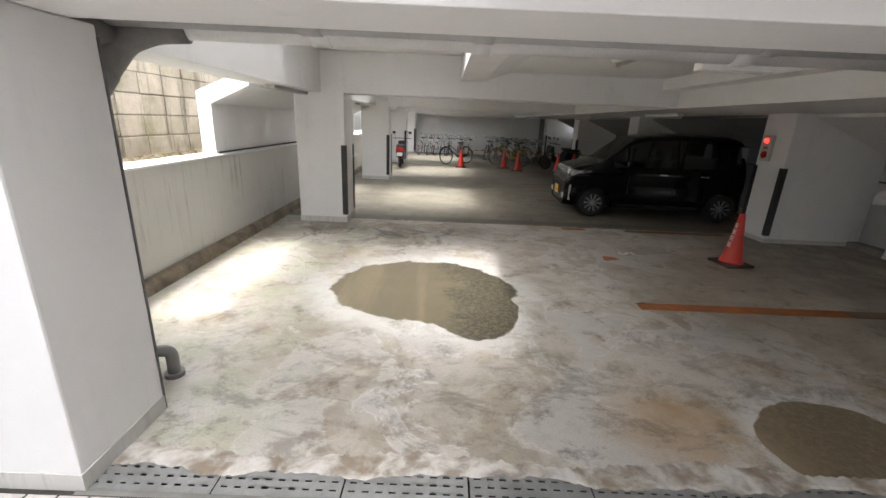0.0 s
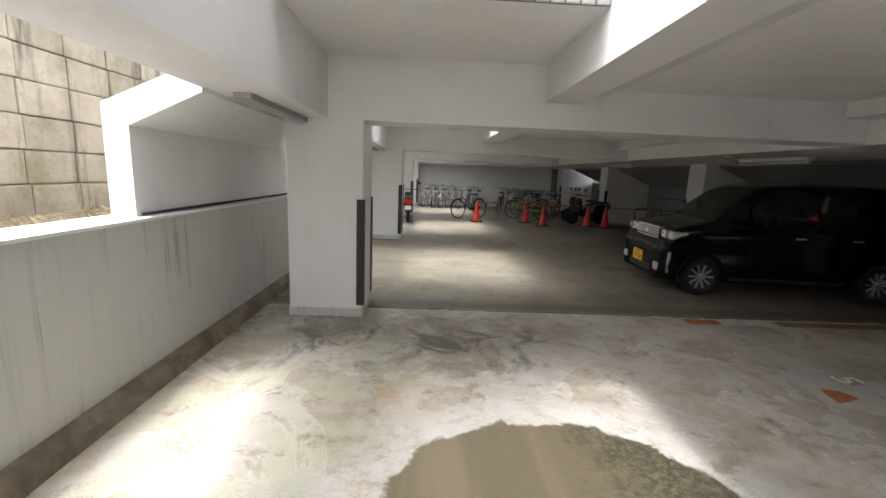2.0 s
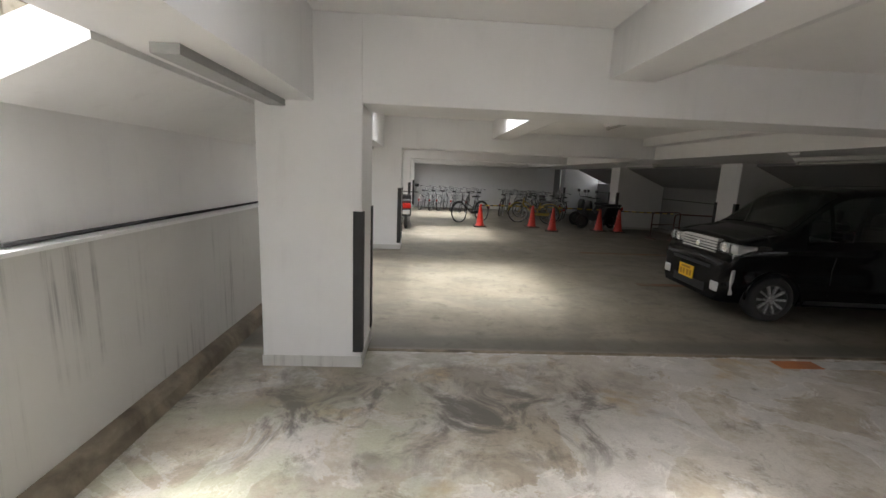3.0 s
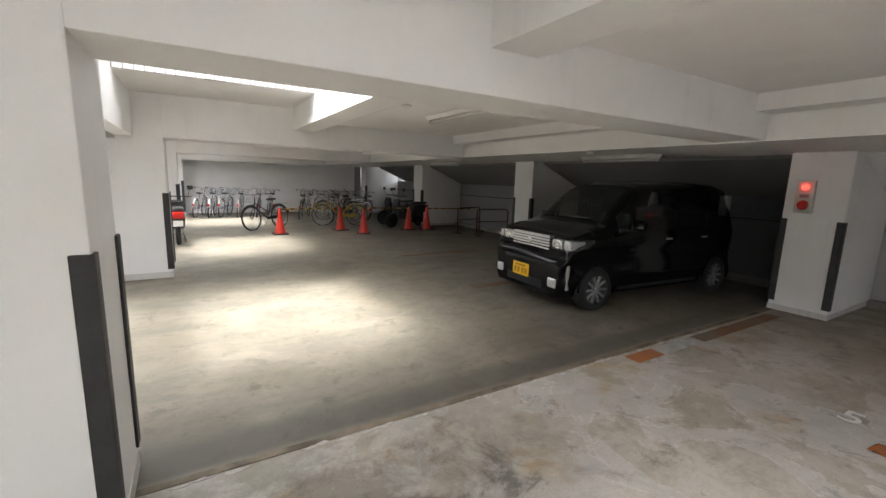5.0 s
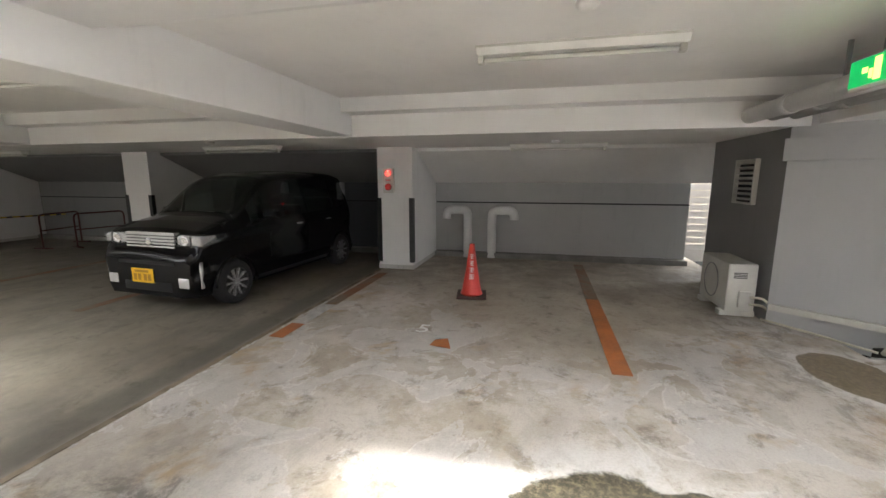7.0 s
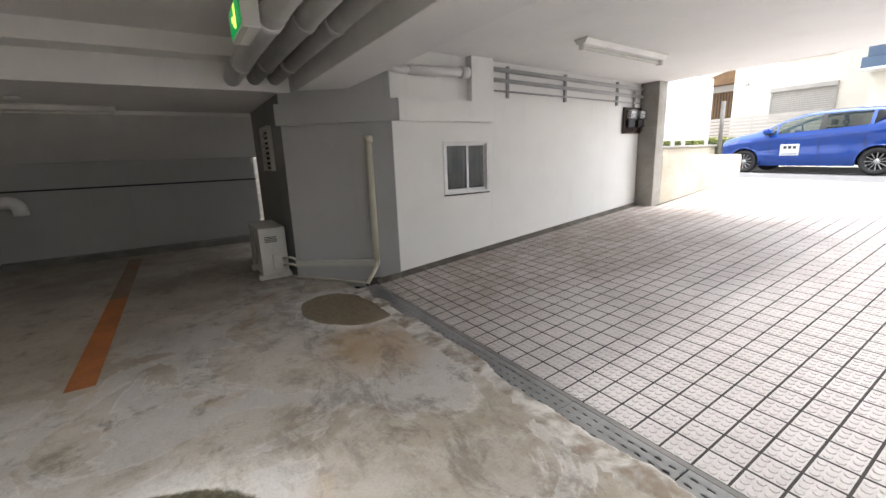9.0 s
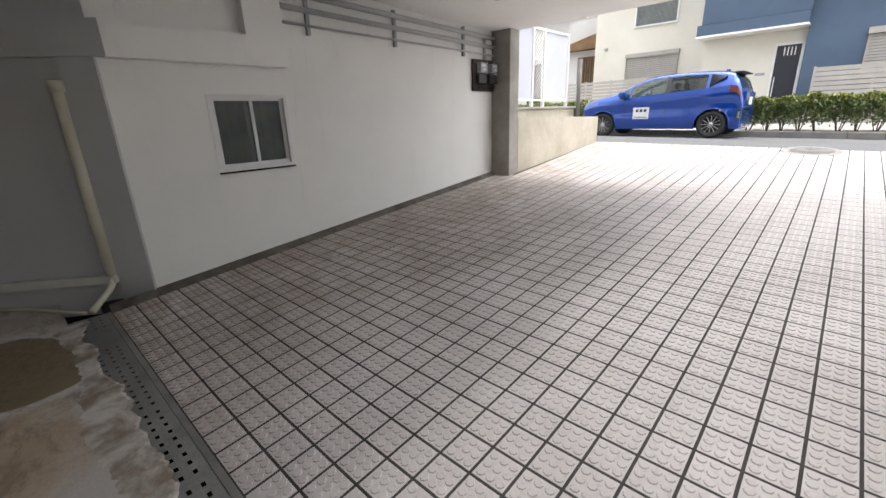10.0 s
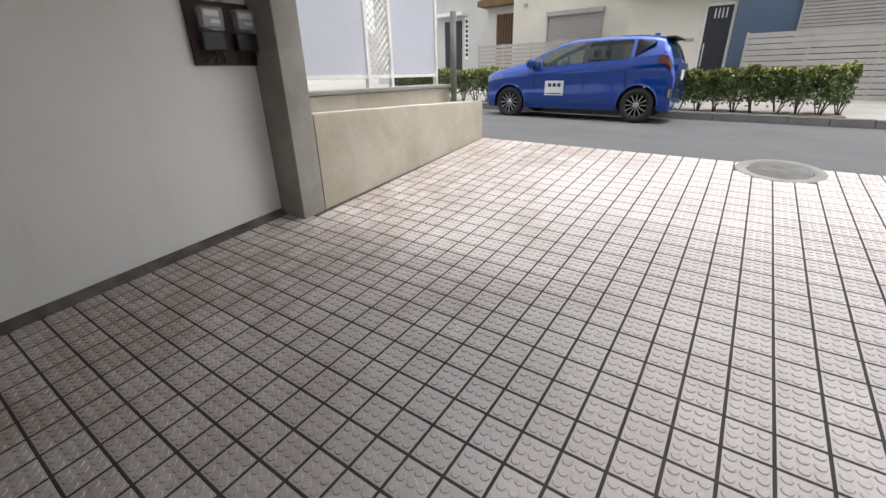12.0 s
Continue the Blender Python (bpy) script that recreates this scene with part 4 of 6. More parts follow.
part("branch", sweep(bmesh.new(), bend([(3.0, 1.5, 2.18), (3.0, 1.62, 2.17), (3.0, 1.9, 2.22)], 0.05), 0.035, 10), PIPEPAINT, rp)

# window of the room
wn = structure("window_1", boxes(((3.07, WY0 - 0.008, WZ0 - 0.008), (3.12, WY1 + 0.008, WZ0 + 0.018)), ((3.07, WY0 - 0.008, WZ1 - 0.018), (3.12, WY1 + 0.008, WZ1 + 0.008)), ((3.07, WY0 - 0.008, WZ0 + 0.018), (3.12, WY0 + 0.02, WZ1 - 0.018)), ((3.07, WY1 - 0.02, WZ0 + 0.018), (3.12, WY1 + 0.008, WZ1 - 0.018))), ALU, "white aluminium sliding window with net curtains", "window")
mid = (WY0 + WY1) / 2
for x, ya, yb in ((3.085, mid - 0.03, WY1 - 0.02), (3.105, WY0 + 0.02, mid + 0.03)):
    za, zb = WZ0 + 0.018, WZ1 - 0.018
    sash = part("sash", boxes(((x, ya, za), (x + 0.018, ya + 0.026, zb)), ((x, yb - 0.026, za), (x + 0.018, yb, zb)), ((x, ya + 0.026, za), (x + 0.018, yb - 0.026, za + 0.032)), ((x, ya + 0.026, zb - 0.022), (x + 0.018, yb - 0.026, zb))), ALU, wn, "white sash")
    pn = part("pane", boxes(((x + 0.006, ya + 0.026, za + 0.032), (x + 0.011, yb - 0.026, zb - 0.022))), PANE, sash)
    pn.visible_shadow = False
# Black strip standing in for the shadow line below the window.
part("window_sill", boxes(((3.064, WY0 - 0.014, WZ0 - 0.022), (3.079, WY1 + 0.01, WZ0 - 0.009))), DARK, wn, "thin dark strip painting the shadow line under the window")
bm = bmesh.new()
prev = None
for k in range(41):
    y = WY0 - 0.05 + (WY1 - WY0 + 0.1) * k / 40
    x = 3.24 + 0.02 * math.sin(k * 1.3)
    col = [bm.verts.new((x, y, z)) for z in (WZ0 - 0.05, WZ1 + 0.05)]
    if prev:
        bm.faces.new((prev[0], col[0], col[1], prev[1])).smooth = True
    prev = col
ctn = solid("curtain", bm, CURTAIN, pose(0, 0, 0), "pleated net curtain behind the window, foliage reflection in its colour", "curtain")
part("rail", rod((3.24, WY0 - 0.05, WZ1 + 0.06), (3.24, WY1 + 0.05, WZ1 + 0.06), 0.008), ALU, ctn)

# conduits and meters on the wall
cd = thing("conduit_run", pose(0, 0, 0), "grey steel conduits clipped along the wall top", "conduit")
for z0, z1, r in ((2.275, 2.19, 0.026), (2.16, 2.085, 0.024), (2.04, 1.99, 0.011)):
    part("conduit", sweep(bmesh.new(), [(3.03, 0.42, z0), (3.03, -2.54, z1)], r, 10), PIPEGREY, cd)
for y in (0.15, -0.85, -1.95):
    f = (0.42 - y) / 2.96
    part("bracket", boxes(((3.045, y - 0.015, 1.97 - 0.03 * f), (3.079, y + 0.015, 2.33 - 0.07 * f))), STEEL, cd)
METERDIAL = plain("grey_meter_dial", (0.30, 0.30, 0.31), 0.3)
mt = thing("meter_board", pose(3.045, -2.36, 1.55), "rusty meter board with two glass electricity meters", "electricity meter")
part("supply_conduit", rod((0.005, 0.0, 0.38), (0.005, 0.0, 0.62), 0.02, 10), PIPEGREY, mt)
part("board", boxes(((0.0, -0.24, 0.0), (0.03, 0.24, 0.38)), bevel=0.005), RUST, mt, "rusty dark backing board")
for k in range(2):
    y = 0.12 - 0.23 * k
    me1 = part("meter", boxes(((-0.06, y - 0.075, 0.09), (0.0, y + 0.075, 0.20)), bevel=0.01), BLACK, mt, "black meter base")
    part("glass_cover", boxes(((-0.10, y - 0.07, 0.20), (0.0, y + 0.07, 0.34)), bevel=0.02), METERGLASS, me1)
    part("dial", boxes(((-0.075, y - 0.055, 0.225), (-0.01, y + 0.055, 0.325)), bevel=0.004), METERDIAL, me1)
    part("name_plate", boxes(((-0.079, y - 0.045, 0.285), (-0.0755, y + 0.045, 0.315)), ((-0.079, y - 0.045, 0.245), (-0.0755, y + 0.01, 0.265))), SIGNWHITE, me1, "white printed plate")
    for q in range(3):
        part("wire", sweep(bmesh.new(), bend([(-0.02, y - 0.05 + 0.05 * q, 0.09), (-0.05, y - 0.05 + 0.05 * q, 0.04), (-0.01, y - 0.06 + 0.06 * q, 0.02)], 0.02), 0.006, 6), BLACK, mt)


# ---- cars ----
def lerp_at(table, x, k=1):
    """Smooth value of a table of (x, ...) rows with falling x."""
    if x >= table[0][0]:
        return table[0][k]
    for a, b in zip(table, table[1:]):
        if x >= b[0]:
            t = (a[0] - x) / (a[0] - b[0])
            return a[k] + (b[k] - a[k]) * t
    return table[-1][k]


def car_body(profile, axles, arch, bottom, sides, screens, lean=0.26):
    """profile rows: x, top height, half width, belt height. Returns the skin as a mesh builder and its surface function."""
    def section(x):
        zt, w, zb = (lerp_at(profile, x, k) for k in (1, 2, 3))
        zb = min(zb, zt - 0.015)
        gh = zt - zb
        wr = w * 0.985 - lean * gh - (0.05 if gh > 0.1 else 0.02)
        drop = min(0.07, gh * 0.3)
        pts = [(0, zt), (wr * 0.5, zt - 0.006), (wr * 0.82, zt - 0.02 - drop * 0.1), (wr, zt - drop)]
        for k in range(1, 6):
            f = (0.08, 0.35, 0.65, 0.95, 1.0)[k - 1]
            pts.append((wr + (w - 0.012 - wr) * f + 0.012 * math.sin(math.pi * f) * min(1, gh * 3), zt - drop + (zb - zt + drop) * f))
        side = (w + 0.012, w + 0.012, w - 0.006, w - 0.014, w - 0.006, w + 0.004, w - 0.004, w - 0.03, w - 0.06)
        for k, sw in enumerate(side):
            f = (k + 1) / len(side)
            pts.append((sw, zb + (bottom - zb) * f))
        return pts
    lo, hi = profile[-1][0], profile[0][0]
    n = 96
    xs = sorted({hi + (lo - hi) * k / n for k in range(n + 1)} | {r[0] for r in profile} | {x for q in sides + screens for x in q}, reverse=True)
    bm = bmesh.new()
    rows = []
    for x in xs:
        p = section(x)
        line = [(-y, z) for y, z in p[:0:-1]] + p
        rows.append([bm.verts.new((x, y, z)) for y, z in line])
    for i, (a, b) in enumerate(zip(rows, rows[1:])):
        xm = (xs[i] + xs[i + 1]) / 2
        open_side = any(q[1] < xm < q[0] for q in sides)
        open_top = any(q[1] < xm < q[0] for q in screens)
        half = (len(a) - 1) // 2
        for j in range(len(a) - 1):
            k = j - half if j >= half else half - 1 - j
            if (open_side and 4 <= k <= 6) or (open_top and k <= 1):
                continue
            f = bm.faces.new((a[j], a[j + 1], b[j + 1], b[j]))
            f.smooth = True
    bm.faces.new(rows[0])
    bm.faces.new(rows[-1][::-1])
    for ax, az in axles:
        cut = [f for f in bm.faces if len(f.verts) == 4 and abs(f.calc_center_median().y) > 0.45 and math.hypot(f.calc_center_median().x - ax, f.calc_center_median().z - az) < arch]
        bmesh.ops.delete(bm, geom=cut, context="FACES")
        for v in bm.verts:
            if abs(v.co.y) > 0.45 and v.is_boundary:
                d = math.hypot(v.co.x - ax, v.co.z - az)
                if 0.7 * arch < d < 1.3 * arch and v.co.z > bottom + 0.01:
                    v.co.x, v.co.z = ax + (v.co.x - ax) * arch / d, az + (v.co.z - az) * arch / d
    return bm, section


def skin_patch(section, xa, xb, f0, f1, side, off=0.007, cols=14, first=3, last=8):
    """A strip of the skin between two heights (0 roof edge, 1 belt), lying just proud of it."""
    bm = bmesh.new()
    prev = None
    for k in range(cols + 1):
        x = xa + (xb - xa) * k / cols
        p = section(x)[first:last + 1]
        col = []
        for q in range(5):
            f = (f0 + (f1 - f0) * q / 4) * (len(p) - 1)
            i = min(int(f), len(p) - 2)
            y, z = (p[i][c] + (p[i + 1][c] - p[i][c]) * (f - i) for c in (0, 1))
            col.append(bm.verts.new((x, side * (y + off), z + off * 0.3)))
        if prev:
            for q in range(4):
                f = bm.faces.new((prev[q], prev[q + 1], col[q + 1], col[q]))
                f.smooth = True
        prev = col
    return bm


def top_patch(section, xa, xb, w, off=0.008, rows=10):
    """A sheet over the top of the skin, w of the roof's width, such as a windscreen."""
    bm = bmesh.new()
    prev = None
    for k in range(rows + 1):
        x = xa + (xb - xa) * k / rows
        p = section(x)
        col = []
        for q in range(9):
            f = -1 + q / 4
            y = abs(f) * p[3][0] * w
            z = next(a[1] + (b[1] - a[1]) * (y - a[0]) / max(b[0] - a[0], 1e-6) for a, b in zip(p, p[1:]) if y <= b[0] + 1e-6)
            col.append(bm.verts.new((x + off * (1 if xa > 0 else -1), y * (1 if f > 0 else -1), z + off)))
        if prev:
            for q in range(8):
                fc = bm.faces.new((prev[q], prev[q + 1], col[q + 1], col[q]))
                fc.smooth = True
        prev = col
    return bm


def car_wheel(parent, x, y, r, width, rim_mat, spokes, label):
    s = 1 if y > 0 else -1
    turn = pose(x, y, r, -90 * s, 0, 0)
    prof = [(r * 0.66, -width / 2), (r * 0.9, -width / 2), (r * 0.98, -width * 0.36), (r, -width * 0.2), (r, width * 0.2), (r * 0.98, width * 0.36), (r * 0.9, width / 2), (r * 0.68, width / 2), (r * 0.66, width * 0.3)]
    w = part("wheel", lathe(prof, 36), TYRE, parent, "black tyre on " + label, turn)
    part("rim", lathe([(r * 0.655, width * 0.30), (r * 0.68, width * 0.46), (r * 0.64, width * 0.47), (r * 0.60, width * 0.36), (r * 0.58, width * 0.18), (0.03, width * 0.16)], 36), BLACK, w)
    sw = 0.014 if spokes == 10 else 0.009
    bm = bmesh.new()
    for k in range(spokes):
        a = 2 * math.pi * k / spokes
        d, t = Vector((math.cos(a), math.sin(a), 0)), Vector((-math.sin(a), math.cos(a), 0))
        q = [d * r * 0.12 - t * sw * 0.65 + Vector((0, 0, width * 0.42)), d * r * 0.12 + t * sw * 0.65 + Vector((0, 0, width * 0.42)), d * r * 0.64 + t * sw + Vector((0, 0, width * 0.46)), d * r * 0.64 - t * sw + Vector((0, 0, width * 0.46))]
        up = [bm.verts.new(p) for p in q]
        dn = [bm.verts.new(p - Vector((0, 0, 0.03))) for p in q]
        bm.faces.new(up)
        for i in range(4):
            bm.faces.new((up[i], dn[i], dn[(i + 1) % 4], up[(i + 1) % 4]))
    part("spokes", bm, rim_mat, w, label)
    part("hub_cap", lathe([(r * 0.17, width * 0.36), (r * 0.16, width * 0.47), (r * 0.08, width * 0.49)], 16), rim_mat, w)


def car(name, at, profile, wheelbase, r, track, paint, label, rim_mat, spokes, rim_label, bottom, sides, screens, lean=0.26):
    top = thing(name, at, label, "car")
    axles = [(wheelbase / 2, r), (-wheelbase / 2, r)]
    bm, section = car_body(profile, axles, r + 0.045, bottom, sides, screens, lean)
    part("body", bm, paint, top)
    lo, hi = profile[-1][0], profile[0][0]
    part("underbody", boxes(((lo + 0.15, -track + 0.16, bottom + 0.02), (hi - 0.15, track - 0.16, bottom + 0.30))), DARK, top, "dark underside")
    for ax, _ in axles:
        for s in (-1, 1):
            well = bmesh.new()
            sweep(well, [(ax, s * (track - 0.23), r + 0.01), (ax, s * (track - 0.006), r + 0.01)], r + 0.062, 28, caps=True)
            bmesh.ops.delete(well, geom=[v for v in well.verts if v.co.z < bottom - 0.001], context="VERTS")
            part("wheel_arch", well, DARK, top, "dark wheel arch liner")
            turn = [math.pi * (k / 20 * 1.12 - 0.06) for k in range(21)]
            lip = [(ax + (r + 0.05) * math.cos(a), s * (track + 0.004), r + (r + 0.05) * math.sin(a)) for a in turn]
            part("arch_lip", sweep(bmesh.new(), [p for p in lip if p[2] > bottom + 0.02], 0.014, 8), paint, top)
            car_wheel(top, ax, s * (track - 0.095), r, 0.19, rim_mat, spokes, rim_label)
    return top, section


# black kei wagon
KEI = [(1.775, 0.62, 0.60, 0.60), (1.765, 0.67, 0.64, 0.65), (1.74, 0.715, 0.67, 0.69), (1.70, 0.755, 0.69, 0.73), (1.675, 0.83, 0.70, 0.80), (1.65, 0.90, 0.71, 0.86), (1.58, 0.955, 0.72, 0.89), (1.35, 1.02, 0.73, 0.92), (1.14, 1.07, 0.735, 0.94), (1.06, 1.11, 0.735, 0.945),
       (0.80, 1.33, 0.735, 0.955), (0.60, 1.49, 0.735, 0.96), (0.48, 1.555, 0.735, 0.965), (0.28, 1.60, 0.735, 0.97), (-0.2, 1.632, 0.735, 0.975), (-0.9, 1.632, 0.735, 0.99), (-1.28, 1.615, 0.73, 1.01), (-1.42, 1.585, 0.727, 1.02), (-1.48, 1.53, 0.722, 1.02), (-1.52, 1.30, 0.715, 1.02), (-1.54, 1.02, 0.70, 0.98), (-1.56, 0.80, 0.68, 0.78)]
KWIN = [(0.90, 0.66), (0.61, -0.24), (-0.30, -0.98), (-1.04, -1.42)]
kei, ks = car("kei_car", pose(4.40, 9.24, 0.0, 0, 0, 176.1), KEI, 2.42, 0.272, 0.73, BLACKPAINT, "glossy black boxy kei car with a yellow number plate", RIMSILVER, 10, "silver spoked alloy rim", 0.20, KWIN, [(1.06, 0.52)], 0.17)
part("windscreen", top_patch(ks, 1.06, 0.52, 0.95), CARGLASS, kei)
part("rear_window", top_patch(ks, -1.46, -1.51, 0.85, 0.008, 4), CARGLASS, kei)
for s in (-1, 1):
    for xa, xb in KWIN:
        part("side_window", skin_patch(ks, xa, xb, 0.17, 0.83, s), CARGLASS, kei)
    for xa, xb in ((0.60, 0.57), (-0.245, -0.295)):
        part("door_seam", skin_patch(ks, xa, xa - 0.012, 0.04, 0.9, s, 0.003, 2, 8, 16), DARK, kei)
    part("sill_strip", skin_patch(ks, 0.82, -0.80, 0.90, 0.97, s, 0.006, 10, 8, 17), BLACK, kei)
    for x in (0.02 - 0.12, -0.86):
        part("door_handle", boxes(((x, s * 0.742 - 0.012, 0.86), (x + 0.15, s * 0.742 + 0.02, 0.885)), bevel=0.006), CHROME, kei, "chrome door handle")
    mr = part("mirror", boxes(((0.62, s * 0.86 - 0.09, 1.0), (0.74, s * 0.86 + 0.09, 1.13)), bevel=0.03), BLACKPAINT, kei)
    part("mirror_arm", boxes(((0.64, s * 0.755 - 0.04, 0.99), (0.70, s * 0.755 + 0.04, 1.02)), bevel=0.008), BLACK, mr)
    part("turn_lamp", boxes(((0.735, s * 0.86 - 0.06, 1.04), (0.748, s * 0.86 + 0.06, 1.06))), CHROME, mr)
    hl = part("headlight", boxes(((1.24, s * 0.555 - 0.185, 0.755), (1.706, s * 0.555 + 0.184, 0.905)), bevel=0.05), LENS, kei, "clear chrome-lined headlight", pose(0.0, 0, 0, 0, 0, 0))
    part("reflector", boxes(((1.28, s * 0.555 - 0.165, 0.772), (1.692, s * 0.555 + 0.174, 0.89)), bevel=0.04), LAMPCHROME, hl)
    part("bulb_housing", lathe([(0.058, 0), (0.056, 0.012), (0.045, 0.016), (0.03, 0.006)], 18), CHROME, hl, "round lamp bowl", pose(1.688, s * 0.51, 0.83, 0, 90, 0))
    part("lamp_divider", boxes(((1.66, s * 0.60 - 0.008, 0.775), (1.70, s * 0.60 + 0.008, 0.885))), BLACK, hl)
    part("fog_lamp", boxes(((1.66, s * 0.535 - 0.075, 0.31), (1.785, s * 0.535 + 0.075, 0.43)), bevel=0.02), LAMPCHROME, kei, "square fog lamp")
    part("bumper_trim", boxes(((1.655, s * 0.69 - 0.012, 0.30), (1.695, s * 0.69 + 0.012, 0.60)), bevel=0.008), LAMPCHROME, kei, "chrome bumper edge")
    part("tail_lamp", boxes(((-1.525, s * 0.60 - 0.06, 1.14), (-1.40, s * 0.60 + 0.055, 1.45)), bevel=0.025), LAMPCHROME, kei, "clear upright tail lamp")
    part("wiper", rod((1.06, s * 0.1 - 0.25, 1.085), (0.99, s * 0.1 + 0.2, 1.13), 0.008), BLACK, kei)
    part("seat", boxes(((-0.25, s * 0.36 - 0.22, 0.45), (0.30, s * 0.36 + 0.22, 0.62)), ((-0.35, s * 0.36 - 0.22, 0.62), (-0.2, s * 0.36 + 0.22, 1.12)), ((-0.32, s * 0.36 - 0.12, 1.13), (-0.22, s * 0.36 + 0.12, 1.30)), bevel=0.04), BLACK, kei, "dark cloth seat")
part("dashboard", boxes(((0.40, -0.60, 0.60), (0.95, 0.60, 0.97)), bevel=0.05), BLACK, kei, "black dashboard")
part("rear_bench", boxes(((-1.0, -0.58, 0.45), (-0.55, 0.58, 0.64)), ((-1.15, -0.58, 0.64), (-1.0, 0.58, 1.2)), bevel=0.05), BLACK, kei, "dark rear bench")
part("bonnet_edge", boxes(((1.62, -0.37, 0.882), (1.70, 0.37, 0.915)), bevel=0.008), LAMPCHROME, kei, "chrome strip under the bonnet")
gr = part("grille", boxes(((1.62, -0.37, 0.74), (1.690, 0.37, 0.882))), BLACK, kei)
for k in range(4):
    part("bar", boxes(((1.691, -0.36, 0.742 + 0.036 * k), (1.707, 0.36, 0.764 + 0.036 * k)), bevel=0.004), LAMPCHROME, gr, "chrome grille bar")
part("emblem", lathe([(0.045, 0), (0.045, 0.012), (0.03, 0.018)], 14), CHROME, kei, "round chrome badge", pose(1.706, 0, 0.81, 0, 90, 0))
part("intake", boxes(((1.74, -0.36, 0.25), (1.778, 0.36, 0.36)), bevel=0.01), DARK, kei, "black lower intake")
part("upper_intake", boxes(((1.755, -0.42, 0.56), (1.781, 0.42, 0.60)), bevel=0.006), DARK, kei)
PLATEINK = plain("faded_plate_ink", (0.42, 0.20, 0.01), 0.5)
npl = part("number_plate", boxes(((1.779, -0.225, 0.345), (1.787, 0.105, 0.51)), bevel=0.003), PLATE, kei, "yellow number plate")
for ya, yb, za, zb in ((-0.17, 0.04, 0.465, 0.49), (-0.19, -0.145, 0.37, 0.445), (-0.125, -0.08, 0.37, 0.445), (-0.04, 0.005, 0.37, 0.445), (0.025, 0.07, 0.37, 0.445)):
    part("plate_mark", boxes(((1.7875, ya, za), (1.789, yb, zb))), PLATEINK, npl, "faded bar of writing")

DARKRED = plain("smoked_red_lens", (0.07, 0.006, 0.006), 0.15, coat=0.6)
# blue hatchback in the street
FIT = [(1.90, 0.62, 0.52, 0.60), (1.89, 0.74, 0.64, 0.70), (1.84, 0.84, 0.73, 0.77), (1.68, 0.93, 0.79, 0.83), (1.40, 1.005, 0.83, 0.875), (1.14, 1.06, 0.845, 0.905), (1.04, 1.085, 0.845, 0.915),
       (0.62, 1.285, 0.845, 0.945), (0.32, 1.40, 0.845, 0.97), (0.05, 1.465, 0.845, 0.99), (-0.25, 1.485, 0.845, 1.015), (-0.70, 1.495, 0.845, 1.045), (-1.15, 1.485, 0.84, 1.085), (-1.40, 1.46, 0.83, 1.115), (-1.55, 1.425, 0.82, 1.13), (-1.66, 1.28, 0.81, 1.11), (-1.74, 1.06, 0.80, 0.99), (-1.80, 0.80, 0.77, 0.78), (-1.805, 0.60, 0.73, 0.58)]
BWIN = [(0.86, 0.62), (0.58, -0.22), (-0.30, -1.06)]
GZ = (road_z(1.75, -9.4) + road_z(4.28, -9.4)) / 2
blue, bs = car("hatchback_car", pose(3.01, -9.95, GZ, 0, -0.6, 0), FIT, 2.53, 0.302, 0.84, BLUEPAINT, "bright blue hatchback car parked along the kerb", SILVER, 12, "dark multi-spoke alloy rim", 0.20, BWIN, [(1.04, 0.12)])
part("windscreen", top_patch(bs, 1.06, 0.10, 0.92), CLEARGLASS, blue)
part("rear_window", top_patch(bs, -1.56, -1.73, 0.86, 0.010, 6), CARGLASS, blue)
